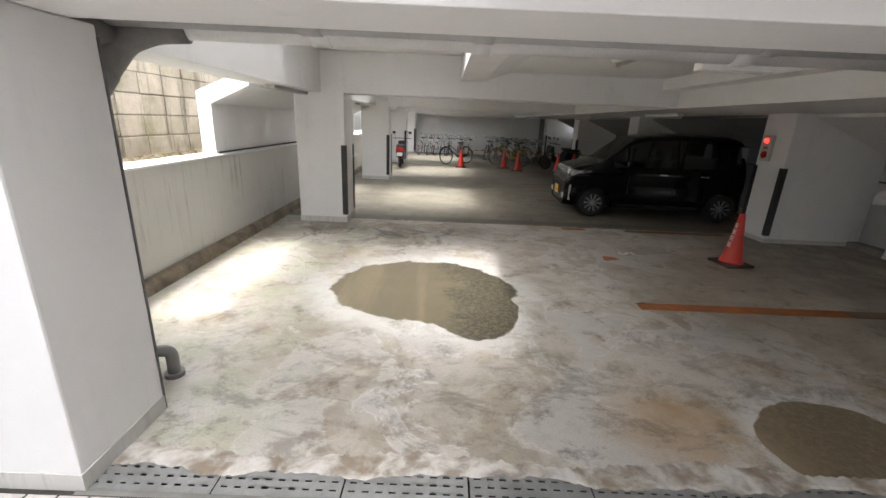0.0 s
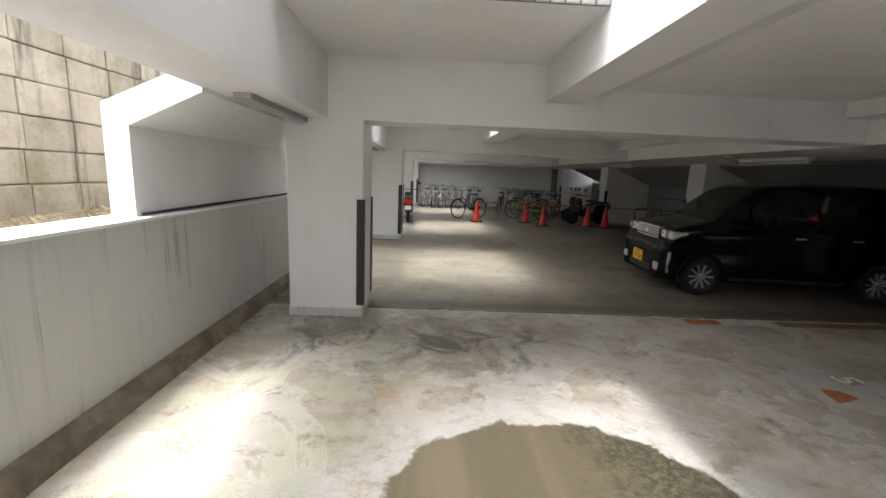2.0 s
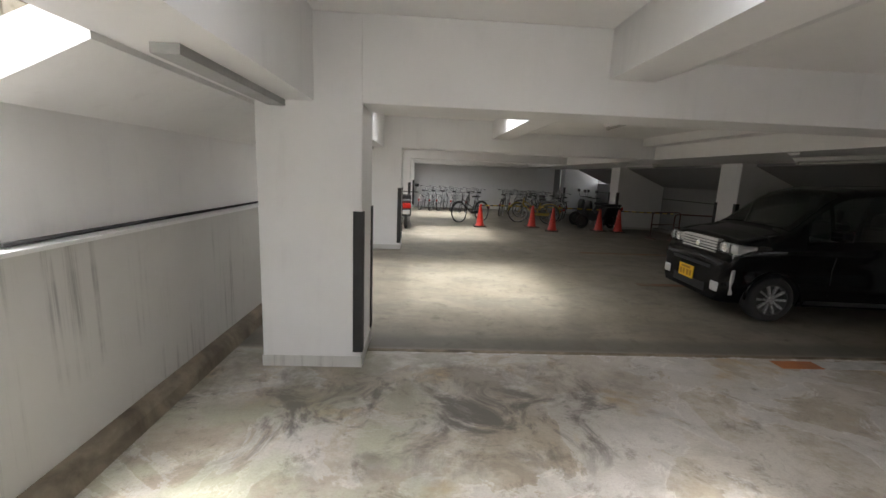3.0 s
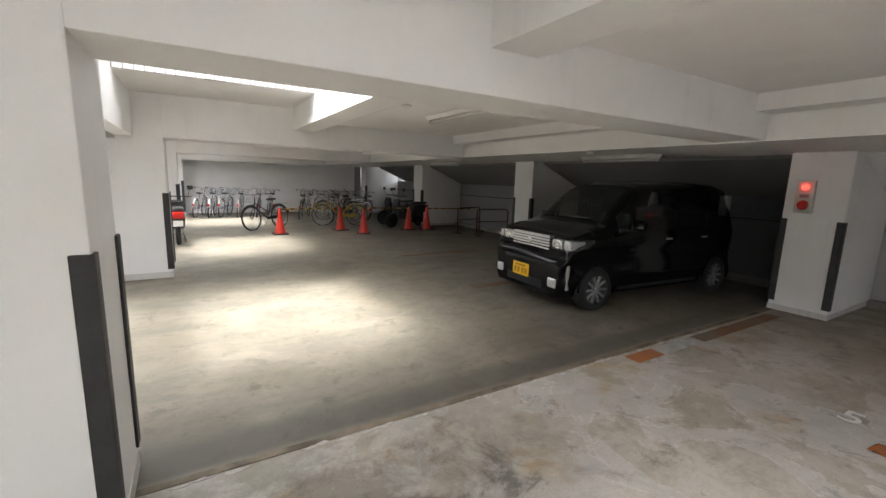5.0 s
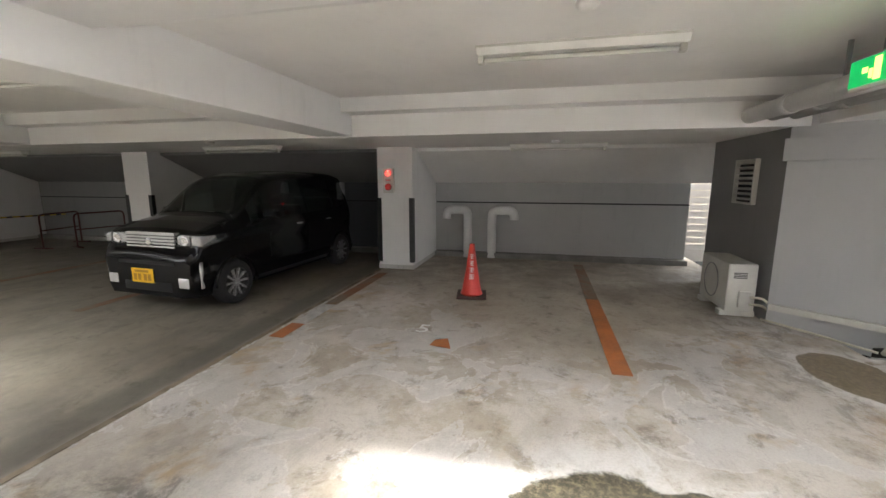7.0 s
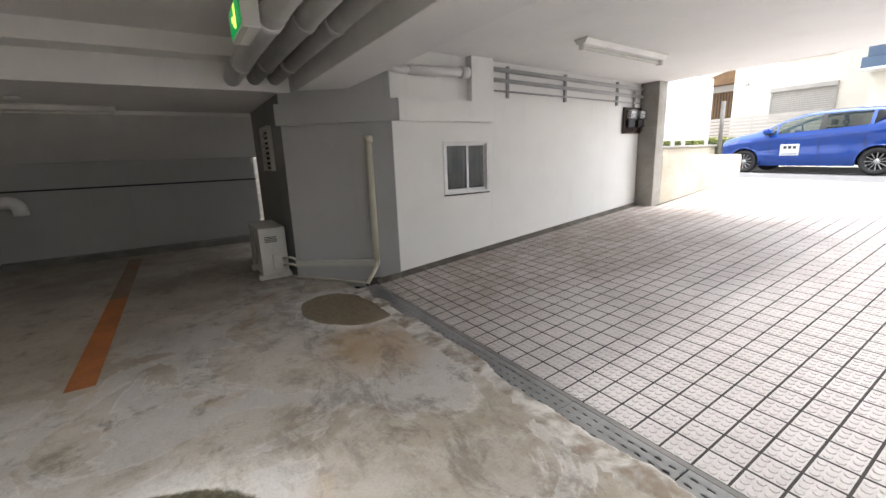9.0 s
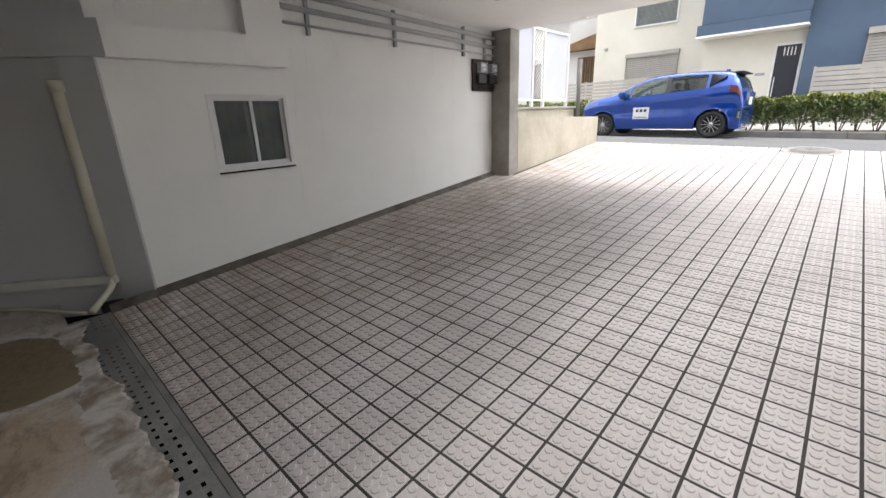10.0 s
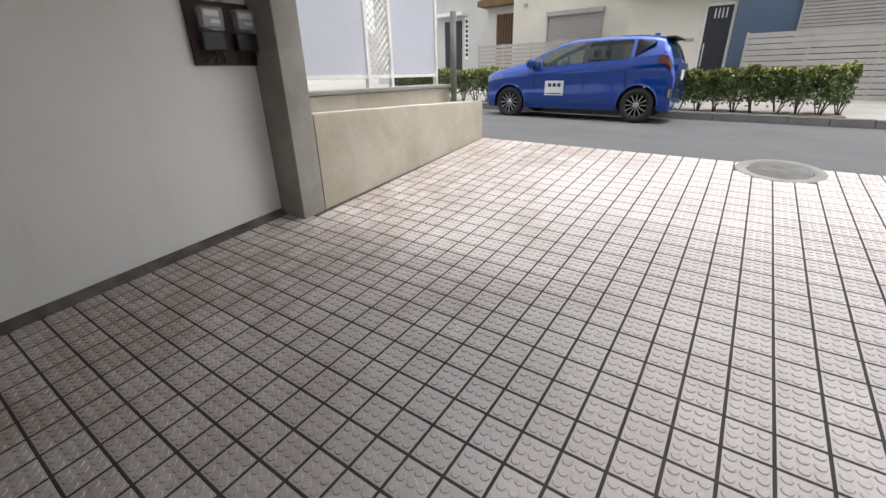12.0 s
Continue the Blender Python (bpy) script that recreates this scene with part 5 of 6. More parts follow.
for s in (-1, 1):
    for xa, xb in BWIN:
        part("side_window", skin_patch(bs, xa, xb, 0.17, 0.83, s), CLEARGLASS if xa > 0 else CARGLASS, blue)
    part("pillar_trim", skin_patch(bs, -0.215, -0.305, 0.15, 0.85, s, 0.008, 2), BLACK, blue, "black door pillar")
    quarter = skin_patch(bs, -1.12, -1.43, 0.2, 0.8, s, 0.007, 10)
    for v in quarter.verts:
        q = (v.co.x + 1.43) / 0.31
        v.co.z = 1.36 + (v.co.z - 1.36) * (0.15 + 0.85 * q)
        v.co.y -= s * 0.06 * (1 - q) * max(0.0, v.co.z - 1.12)
    part("quarter_window", quarter, BLACKPAINT, blue, "dark rear quarter window")
    for xa in (0.72, -0.25, -1.02):
        part("door_seam", skin_patch(bs, xa, xa - 0.012, 0.02, 0.86, s, 0.003, 2, 8, 16), DARK, blue)
    part("crease", skin_patch(bs, 0.85, -1.60, 0.14, 0.19, s, 0.006, 14, 8, 17), BLUEPAINT, blue, "raised shoulder crease")
    part("sill", skin_patch(bs, 0.88, -0.86, 0.90, 0.99, s, 0.010, 10, 8, 17), BLUEPAINT, blue, "raised sill")
    for x in (-0.16, -0.92):
        part("door_handle", boxes(((x, s * 0.852 - 0.012, 0.90), (x + 0.17, s * 0.852 + 0.022, 0.93)), bevel=0.007), BLUEPAINT, blue)
    mr = part("mirror", boxes(((0.66, s * 0.97 - 0.10, 0.97), (0.82, s * 0.97 + 0.10, 1.10)), bevel=0.04), BLUEPAINT, blue)
    part("mirror_arm", boxes(((0.70, s * 0.86 - 0.04, 0.93), (0.76, s * 0.86 + 0.05, 0.99)), bevel=0.01), BLACK, mr)
    part("headlight", skin_patch(bs, 1.80, 1.42, 0.02, 0.16, s, 0.012, 8, 8, 17), LENS, blue, "swept clear headlight")
    part("tail_lamp", skin_patch(bs, -1.52, -1.745, 0.0, 0.16, s, 0.012, 8, 8, 17), DARKRED, blue, "dark red wraparound tail lamp")
    part("reflector", boxes(((-1.80, s * 0.765 - 0.02, 0.42), (-1.72, s * 0.79 + 0.02, 0.62)), bevel=0.01), BLACK, blue, "black rear bumper vent")
    part("light_strip", boxes(((-1.785, s * 0.80 - 0.006, 0.44), (-1.75, s * 0.80 + 0.012, 0.58))), STEEL, blue, "grey bumper marker")
part("spoiler", boxes(((-1.70, -0.58, 1.395), (-1.53, 0.58, 1.427)), bevel=0.012), BLACK, blue, "black roof spoiler")
part("dashboard", boxes(((0.45, -0.70, 0.62), (0.95, 0.70, 0.93)), bevel=0.05), BLACK, blue, "black dashboard")
part("rear_bench", boxes(((-1.05, -0.62, 0.5), (-0.6, 0.62, 0.68)), ((-1.2, -0.62, 0.68), (-1.04, 0.62, 1.12)), bevel=0.05), BLACK, blue, "dark rear bench")
part("aerial", boxes(((-1.34, -0.015, 1.455), (-1.25, 0.015, 1.515)), bevel=0.01), BLUEPAINT, blue, "shark fin aerial")
part("tailgate", boxes(((-1.825, -0.60, 0.62), (-1.73, 0.60, 1.0)), bevel=0.03), BLUEPAINT, blue)
part("number_plate", boxes(((-1.832, -0.165, 0.72), (-1.826, 0.165, 0.885))), SIGNWHITE, blue)
part("grille", boxes(((1.85, -0.5, 0.40), (1.905, 0.5, 0.60)), bevel=0.02), BLACK, blue)
mag = part("magnet_sign", boxes(((0.10, 0.848, 0.45), (0.48, 0.857, 0.72)), bevel=0.002), STICKER, blue, "white magnetic sign on the door")
for k in range(3):
    part("character_bar", boxes(((0.35 - 0.095 * k, 0.8575, 0.61), (0.415 - 0.095 * k, 0.8595, 0.675))), BLACK, mag, "black writing mark")
part("text_bar", boxes(((0.13, 0.8575, 0.475), (0.45, 0.8595, 0.495))), BLUEHOUSE, mag, "blue line of writing")
part("text_line", boxes(((0.15, 0.8575, 0.55), (0.43, 0.8595, 0.55))), STEEL, mag)
for s in (-1, 1):
    part("seat", boxes(((-0.30, s * 0.38 - 0.24, 0.5), (0.25, s * 0.38 + 0.24, 0.66)), ((-0.42, s * 0.38 - 0.24, 0.66), (-0.26, s * 0.38 + 0.24, 1.10)), ((-0.40, s * 0.38 - 0.13, 1.12), (-0.30, s * 0.38 + 0.13, 1.27)), bevel=0.05), BLACK, blue, "dark seat")


# ---- bicycles and scooters ----
def bike_wheel(parent, x, r, tyre_mat):
    w = part("wheel", sweep(bmesh.new(), [(x + r * math.cos(a), 0, r + r * math.sin(a)) for a in (k * math.pi / 14 for k in range(28))], 0.02, 6, True), tyre_mat, parent, "thin black tyre")
    part("rim", sweep(bmesh.new(), [(x + (r - 0.028) * math.cos(a), 0, r + (r - 0.028) * math.sin(a)) for a in (k * math.pi / 14 for k in range(28))], 0.011, 4, True), SILVER, w)
    bm = bmesh.new()
    for k in range(14):
        a = k * math.pi / 7
        sweep(bm, [(x, 0.02 * (-1) ** k, r), (x + (r - 0.03) * math.cos(a), 0, r + (r - 0.03) * math.sin(a))], 0.0025, 3, caps=False)
    part("spokes", bm, SILVER, w)
    part("hub", rod((x, -0.045, r), (x, 0.045, r), 0.022), SILVER, w)


def bicycle(m, paint, label, basket=True):
    top = thing("bicycle", m, label, "bicycle", "bicycles by the far wall")
    r = 0.33
    bike_wheel(top, 0.54, r, TYRE)
    bike_wheel(top, -0.54, r, TYRE)
    bm = bmesh.new()
    head, headlow, bb, seat = (0.36, 0, 0.86), (0.40, 0, 0.64), (-0.08, 0, 0.28), (-0.22, 0, 0.72)
    for a, b, q in ((headlow, bb, 0.019), (bb, seat, 0.017), (head, headlow, 0.02), ((0.37, 0, 0.76), (-0.13, 0, 0.45), 0.016)):
        sweep(bm, (a, b), q, 8)
    for s in (-0.055, 0.055):
        sweep(bm, (bb, (-0.54, s, r)), 0.01, 6)
        sweep(bm, ((-0.21, s * 0.4, 0.68), (-0.54, s, r)), 0.009, 6)
        sweep(bm, (headlow, (0.46, s, 0.52), (0.54, s, r)), 0.012, 6)
    part("frame", bm, paint, top)
    part("seat_post", rod(seat, (-0.25, 0, 0.82), 0.013), SILVER, top)
    sad = boxes(((-0.38, -0.085, 0.82), (-0.14, 0.085, 0.875)), bevel=0.03)
    part("saddle", sad, BLACK, top, "black saddle")
    part("handlebar", sweep(bmesh.new(), bend([(0.16, -0.28, 1.0), (0.30, -0.22, 1.02), (0.36, -0.05, 0.98), (0.36, 0.05, 0.98), (0.30, 0.22, 1.02), (0.16, 0.28, 1.0)], 0.06), 0.012, 6), CHROME, top)
    part("stem", rod(head, (0.36, 0, 0.99), 0.014), CHROME, top)
    for s in (-1, 1):
        part("grip", rod((0.10, s * 0.29, 0.995), (0.20, s * 0.262, 1.005), 0.017), BLACK, top)
    for cx in (0.54, -0.54):
        a0, a1 = (0.15, 2.2) if cx > 0 else (0.35, 3.0)
        bm = sweep(bmesh.new(), [(cx + 0.365 * math.cos(a0 + (a1 - a0) * k / 9), 0, r + 0.365 * math.sin(a0 + (a1 - a0) * k / 9)) for k in range(10)], 0.018, 5)
        part("mudguard", bm, WHITEMETAL if paint is SILVER else paint, top)
    part("rear_reflector", boxes(((-0.925, -0.03, 0.42), (-0.90, 0.03, 0.50)), bevel=0.006), REDLENS, top)
    part("chain_case", boxes(((-0.52, 0.03, 0.27), (0.0, 0.045, 0.36)), bevel=0.006), paint, top)
    part("crank", sweep(bmesh.new(), [(-0.08, -0.12, 0.13), (-0.08, -0.10, 0.14), (-0.08, 0.10, 0.42), (-0.08, 0.13, 0.42)], 0.011, 6), SILVER, top)
    part("kickstand", sweep(bmesh.new(), [(-0.54, -0.07, r), (-0.60, -0.16, 0.012), (-0.66, -0.06, 0.012)], 0.009, 6), SILVER, top)
    part("carrier", boxes(((-0.85, -0.07, 0.70), (-0.42, -0.055, 0.715)), ((-0.85, 0.055, 0.70), (-0.42, 0.07, 0.715)), ((-0.85, -0.055, 0.70), (-0.83, 0.055, 0.712)), ((-0.62, -0.055, 0.70), (-0.60, 0.055, 0.712))), SILVER, top)
    if basket:
        bm = bmesh.new()
        for z, q in ((0.78, 0.0), (0.88, 0.012), (0.99, 0.025)):
            sweep(bm, [(0.44 - q, -0.15 - q, z), (0.74 + q, -0.15 - q, z), (0.74 + q, 0.15 + q, z), (0.44 - q, 0.15 + q, z)], 0.005, 4, True)
        for k in range(7):
            y = -0.15 + 0.05 * k
            sweep(bm, [(0.415, y * 1.15, 0.99), (0.44, y, 0.78), (0.74, y, 0.78), (0.765, y * 1.15, 0.99)], 0.0035, 4)
        for k in range(7):
            x = 0.44 + 0.05 * k
            sweep(bm, [(x, -0.175, 0.99), (x, -0.15, 0.78), (x, 0.15, 0.78), (x, 0.175, 0.99)], 0.0035, 4)
        part("basket", bm, STEEL, top, "wire basket")
    part("front_lamp", lathe([(0.03, 0), (0.03, 0.05), (0.015, 0.07)], 10), CHROME, top, "", pose(0.44, 0, 0.70, 0, 90, 0))
    return top


silver = bicycle(pose(-0.95, 22.7, 0, 8, 0, 75), SILVER, "silver city bicycle with a wire basket on its stand")
rnd = random.Random(4)
for x, y, a in ((-0.55, 22.6, 82), (-0.12, 22.6, 76), (0.35, 22.5, 80), (2.78, 22.3, 85), (3.2, 22.3, 95), (3.6, 21.4, 78), (4.4, 21.9, 100)):
    copy_thing(silver, pose(x, y, 0, 7, 0, a + rnd.uniform(-6, 6)))
black_bike = bicycle(pose(0.72, 18.27, 0, 5, 0, 218), BLACK, "black city bicycle with a wire basket on its stand")
for x, y, a in ((0.95, 22.3, 80), (2.3, 21.2, 72), (3.9, 21.6, 98), (3.4, 20.2, 150), (4.7, 21.0, 84)):
    copy_thing(black_bike, pose(x, y, 0, 7, 0, a))
tagged(copy_thing(black_bike, pose(-2.27, 9.17, 0, 4, 0, -90)), "black city bicycle leaning between the pillar and wall")
yellow_bike = bicycle(pose(2.95, 18.5, 0, 7, 0, 165), plain("dull_yellow_paint", (0.40, 0.28, 0.04), 0.4), "yellow small bicycle standing among the others", False)
for x, y, a in ((3.05, 20.2, 84), (4.05, 19.9, 95), (1.4, 22.6, 88)):
    copy_thing(silver, pose(x, y, 0, 7, 0, a))


def scooter(m, paint, label):
    top = thing("scooter", m, label, "scooter", "parked scooters")
    for x in (0.6, -0.55):
        w = part("wheel", sweep(bmesh.new(), [(x + 0.19 * math.cos(a), 0, 0.24 + 0.19 * math.sin(a)) for a in (k * math.pi / 12 for k in range(24))], 0.05, 8, True), TYRE, top)
        part("rim", rod((x, -0.03, 0.24), (x, 0.03, 0.24), 0.13, 18), BLACK, w)
    body = prism([(-0.85, 0.62), (-0.78, 0.50), (-0.30, 0.32), (0.30, 0.26), (0.42, 0.34), (0.50, 0.75), (0.44, 0.92), (0.36, 0.90), (0.36, 0.55), (0.10, 0.36), (-0.12, 0.38), (-0.22, 0.68), (-0.78, 0.72)], -0.14, 0.14)
    bmesh.ops.bevel(body, geom=body.edges[:], offset=0.025, segments=2, affect="EDGES")
    part("body", body, paint, top)
    part("seat", boxes(((-0.80, -0.13, 0.722), (-0.16, 0.13, 0.81)), bevel=0.035), BLACK, top, "black seat")
    part("fork", rod((0.46, 0, 0.80), (0.60, 0, 0.24), 0.03), BLACK, top)
    part("handlebar", sweep(bmesh.new(), bend([(0.26, -0.34, 1.0), (0.40, -0.12, 1.0), (0.40, 0.12, 1.0), (0.26, 0.34, 1.0)], 0.08), 0.015, 6), BLACK, top)
    for s in (-1, 1):
        part("mirror", boxes(((0.36, s * 0.30 - 0.06, 1.16), (0.39, s * 0.30 + 0.06, 1.25)), bevel=0.012), BLACK, top)
        part("mirror_stalk", rod((0.36, s * 0.24, 1.0), (0.37, s * 0.30, 1.18), 0.006), BLACK, top)
    part("tail_lamp", boxes(((-0.93, -0.13, 0.60), (-0.80, 0.13, 0.735)), bevel=0.025), REDLENS, top, "red tail lamp")
    part("number_plate", boxes(((-0.93, -0.10, 0.44), (-0.92, 0.10, 0.56))), SIGNWHITE, top, "white number plate")
    part("mudguard", boxes(((-0.92, -0.05, 0.42), (-0.80, 0.05, 0.60)), bevel=0.01), BLACK, top)
    part("stand", sweep(bmesh.new(), [(-0.1, -0.14, 0.01), (-0.16, -0.08, 0.3), (-0.16, 0.08, 0.3), (-0.1, 0.14, 0.01)], 0.012, 6), STEEL, top)
    return top


scooter(pose(-1.42, 16.4, 0, 0, 0, 92), BLACK, "black scooter with red tail lamp beside the pillar")
sc = scooter(pose(4.85, 17.55, 0, 0, 0, 195), BLACK, "black scooter parked beside the bicycles")
copy_thing(sc, pose(5.0, 18.5, 0, 0, 0, 190))


# ---- entrance and street ----
bm = bmesh.new()
v = [bm.verts.new(p) for p in ((2.787, -2.763, 0.2), (2.74, -5.3, 0.4), (2.74, -5.3, 1.155), (2.787, -2.763, 1.205), (2.95, -2.763, 0.2), (2.95, -5.3, 0.4), (2.95, -5.3, 1.155), (2.95, -2.763, 1.205))]
for q in ((0, 1, 2, 3), (7, 6, 5, 4), (0, 4, 5, 1), (1, 5, 6, 2), (2, 6, 7, 3), (3, 7, 4, 0)):
    bm.faces.new([v[i] for i in q])
bmesh.ops.bevel(bm, geom=bm.edges[:], offset=0.012, segments=2, affect="EDGES")
structure("wall_ramp_east", bm, CREAMWALL, "stained cream concrete side wall of the ramp", "wall")
fw = structure("wall_fence_base", boxes(((3.2, -5.25, 0.4), (3.4, -2.78, 1.31)), bevel=0.008), CREAMWALL, "low rendered wall under the fence", "wall")
part("coping", boxes(((3.17, -5.28, 1.312), (3.43, -2.78, 1.35)), bevel=0.008), PAVING, fw, "worn coping")
structure("ground_entrance", boxes(((2.951, -5.3, 0.2), (3.2, -2.78, 1.12)), ((3.4, -5.3, 0.2), (9.0, -2.78, 1.12))), PAVING, "raised paved ground beside the ramp", "ground")
structure("downpipe_post", rod((2.93, -2.83, 1.2), (2.93, -2.83, 2.3), 0.03, 10), PIPEGREY, "grey downpipe at the concrete post", "downpipe")
fence = thing("panel_fence", pose(3.3, 0, 1.35), "white metal fence with opaque panels and a lattice bay", "fence")
for y in (-2.9, -3.93, -4.28, -5.1):
    part("post", boxes(((-0.025, y - 0.02, 0), (0.025, y + 0.02, 1.2)), bevel=0.004), WHITEMETAL, fence)
for z in (0.09, 1.16):
    part("rail", boxes(((-0.018, -5.08, z), (0.018, -2.92, z + 0.035))), WHITEMETAL, fence)
for ya, yb in ((-3.91, -2.92), (-5.08, -4.30)):
    part("panel", boxes(((-0.006, ya, 0.128), (0.006, yb, 1.158))), WHITEPANEL, fence, "opaque white panel")
bm = bmesh.new()
for k in range(-6, 17):
    for s in (1, -1):
        z0, z1 = 0.13 + 0.07 * k, 0.13 + 0.07 * k + 0.30
        ya, yb = (-4.26, -3.95) if s > 0 else (-3.95, -4.26)
        if z0 < 0.13:
            ya, z0 = ya + (yb - ya) * (0.13 - z0) / 0.30, 0.13
        if z1 > 1.158:
            yb, z1 = ya + (yb - ya) * (1.158 - z0) / max(z1 - z0, 1e-4), 1.158
        if z1 - z0 > 0.02:
            sweep(bm, [(0.004 * s, ya, z0), (0.004 * s, yb, z1)], 0.006, 4)
part("lattice", bm, WHITEMETAL, fence, "white diamond lattice")
solid("steel_post", rod((3.10, -5.2, 1.12), (3.10, -5.2, 2.13), 0.036, 12), KERB, pose(0, 0, 0), "grey steel post standing beside the fence end", "post")


def sheet(xs, ys, height, thick=0.3):
    bm = bmesh.new()
    g = [[bm.verts.new((x, y, height(x, y))) for x in xs] for y in ys]
    for a, b in zip(g, g[1:]):
        for j in range(len(xs) - 1):
            bm.faces.new((a[j], a[j + 1], b[j + 1], b[j]))
    return bm


structure("road", sheet([-40, -12, -6, -2, 1, 4, 8, 14, 45], [-5.3, -6.5, -8, -9.5, -10.9, -11.2], road_z), ASPHALT, "grey asphalt street", "road")
kerb = structure("kerb", boxes(((-40, -10.92, 0.1), (-39.9, -10.91, 0.2))), KERB, "dark concrete kerb along the street", "kerb")
for k in range(-20, 36):
    x = k * 0.6
    z = road_z(x + 0.3, -10.9)
    part("kerb_stone", boxes(((0.004, -11.06, z - 0.15), (0.596, -10.9, z + 0.15)), bevel=0.012), KERB, kerb, "", pose(x, 0, 0))
structure("ground", sheet([-900, -40, -10, 0, 10, 45, 900], [-11.05, -13, -20, -60, -900], lambda x, y: 0.64 + 0.02 * max(-10, min(10, x - 2.9)) + max(0, min(0.2, (-11.05 - y) * 0.05))), PAVING, "paved ground reaching away behind the street", "ground")
IRON = worn("worn_iron", (0.17, 0.168, 0.16), (0.10, 0.098, 0.092), 9.0, 120, 0.75, 0.0, bump=0.4)
MANRING = worn("pale_concrete_ring", (0.25, 0.24, 0.225), (0.19, 0.182, 0.17), 3.0, 50, 0.8)
mh = structure("manhole_cover", lathe([(0.23, -0.02), (0.23, 0.003), (0.226, 0.006), (0.05, 0.006)], 40), IRON, "round iron manhole cover in the paving", "manhole")
mh.matrix_world = pose(-0.26, -5.15, ramp_z(-0.26, -5.15) + 0.005, -6.05, -1.2, 0)
part("surround", lathe([(0.32, -0.03), (0.32, 0.0), (0.313, 0.003), (0.238, 0.003), (0.236, -0.01)], 40), MANRING, mh, "concrete ring")
for q in range(6):
    part("rib", sweep(bmesh.new(), [((0.035 + 0.033 * q) * math.cos(t), (0.035 + 0.033 * q) * math.sin(t), 0.006) for t in (k * math.pi / 16 for k in range(32))], 0.0035, 4, True), IRON, mh)


def leaf_mesh(name, spots, size, material, rng):
    n = len(spots)
    c = np.array(spots)
    d = rng.normal(size=(n, 3))
    d /= np.linalg.norm(d, axis=1)[:, None]
    e = np.cross(d, rng.normal(size=(n, 3)))
    e /= np.linalg.norm(e, axis=1)[:, None]
    s = size * rng.uniform(0.7, 1.3, (n, 1))
    vs = np.stack([c - d * s, c + e * s * 0.45, c + d * s, c - e * s * 0.45], 1).reshape(-1, 3)
    me = bpy.data.meshes.new(name)
    me.from_pydata(vs.tolist(), [], [(4 * i, 4 * i + 1, 4 * i + 2, 4 * i + 3) for i in range(n)])
    me.materials.append(material)
    return me


def hedge(x0, x1, y, label, count, seed):
    rng = np.random.default_rng(seed)
    zb = road_z((x0 + x1) / 2, -10.9) + 0.14
    top = thing("hedge", pose(0, 0, 0), label, "hedge", "clipped street hedges")
    xs = rng.uniform(x0, x1, count)
    t = rng.uniform(0, 1, count) ** 0.6
    bulge = 0.30 + 0.07 * np.sin(xs * 5.1) + 0.05 * np.sin(xs * 11.7 + 2)
    shell = np.where(rng.uniform(0, 1, count) < 0.7, rng.uniform(0.75, 1.05, count), rng.uniform(0, 0.8, count)) * np.sign(rng.normal(size=count))
    high = 0.82 + 0.03 * np.sin(xs * 4.3 + 1) + 0.025 * np.sin(xs * 13) + 0.05 * rng.uniform(0, 1, count) ** 4
    z = zb + 0.10 + t * (high - 0.10)
    keep = rng.uniform(0, 1, count) < np.clip((z - zb - 0.10) * 3.2, 0.03, 1) * np.clip(0.72 + 0.42 * np.sin(xs * 8.3 + z * 6) * np.sin(xs * 3.1 - z * 9), 0.2, 1)
    width = bulge * np.where(z > zb + 0.72, 0.85, 1.0)
    pts = np.stack([xs, y + shell * width, z], 1)[keep]
    young = rng.uniform(0, 1, len(pts)) < np.clip((pts[:, 2] - zb - 0.62) * 3.2, 0.02, 0.75)
    for nm, sel, m in (("foliage", ~young, LEAF), ("young_foliage", young, LEAFYELLOW)):
        ob = new(nm, leaf_mesh(nm, pts[sel], 0.038, m, rng))
        ob.parent, ob["label"] = top, "dense small dark green leaves" if nm == "foliage" else "yellow-green young leaves"
    x = x0 + 0.1
    while x < x1 - 0.05:
        bm = bmesh.new()
        for _ in range(5):
            q = rng.uniform(-0.16, 0.16, 3)
            sweep(bm, [(x, y, zb - 0.12), (x + q[0] * 0.6, y + q[1], zb + 0.18), (x + q[0] * 1.5, y + q[2], zb + 0.5)], [0.014, 0.010, 0.004], 5)
        part("stem", bm, TWIG, top)
        x += rng.uniform(0.28, 0.42)


hedge(-1.45, 1.55, -11.45, "clipped green hedge with yellowish tips beside the kerb", 22000, 3)
hedge(4.2, 9.5, -11.45, "clipped green hedge behind the parked car", 24000, 5)
structure("hedge_bed", boxes(((-1.42, -11.8, 0.4), (9.6, -11.062, 0.60))), SOIL, "soil bed under the hedges", "ground")


# ---- houses across the street ----
def slat_fence(x0, x1, y, z0, z1, label):
    top = thing("slat_fence", pose(x0, y, z0), label, "fence", "beige slat fences")
    n = int((z1 - z0) / 0.13)
    for k in range(n):
        part("slat", boxes(((0, 0, 0), (x1 - x0, 0.02, 0.115))), FENCEWOOD, top, "", pose(0, 0, (z1 - z0) * k / n + 0.008))
    m = max(2, int((x1 - x0) / 1.1) + 1)
    for k in range(m):
        part("post", boxes(((-0.03, -0.05, -0.06 if z0 < 0.5 else -0.25), (0.03, -0.002, z1 - z0 + 0.02))), FENCEWOOD, top, "", pose((x1 - x0) * k / (m - 1), 0, 0))
    return top


yard = slat_fence(0.0, 2.4, 0.0, 0.05, 2.1, "beige horizontal slat fence closing the yard gap")
yard.matrix_world = pose(8.4, 0.4, 0.05, 0, 0, 90)


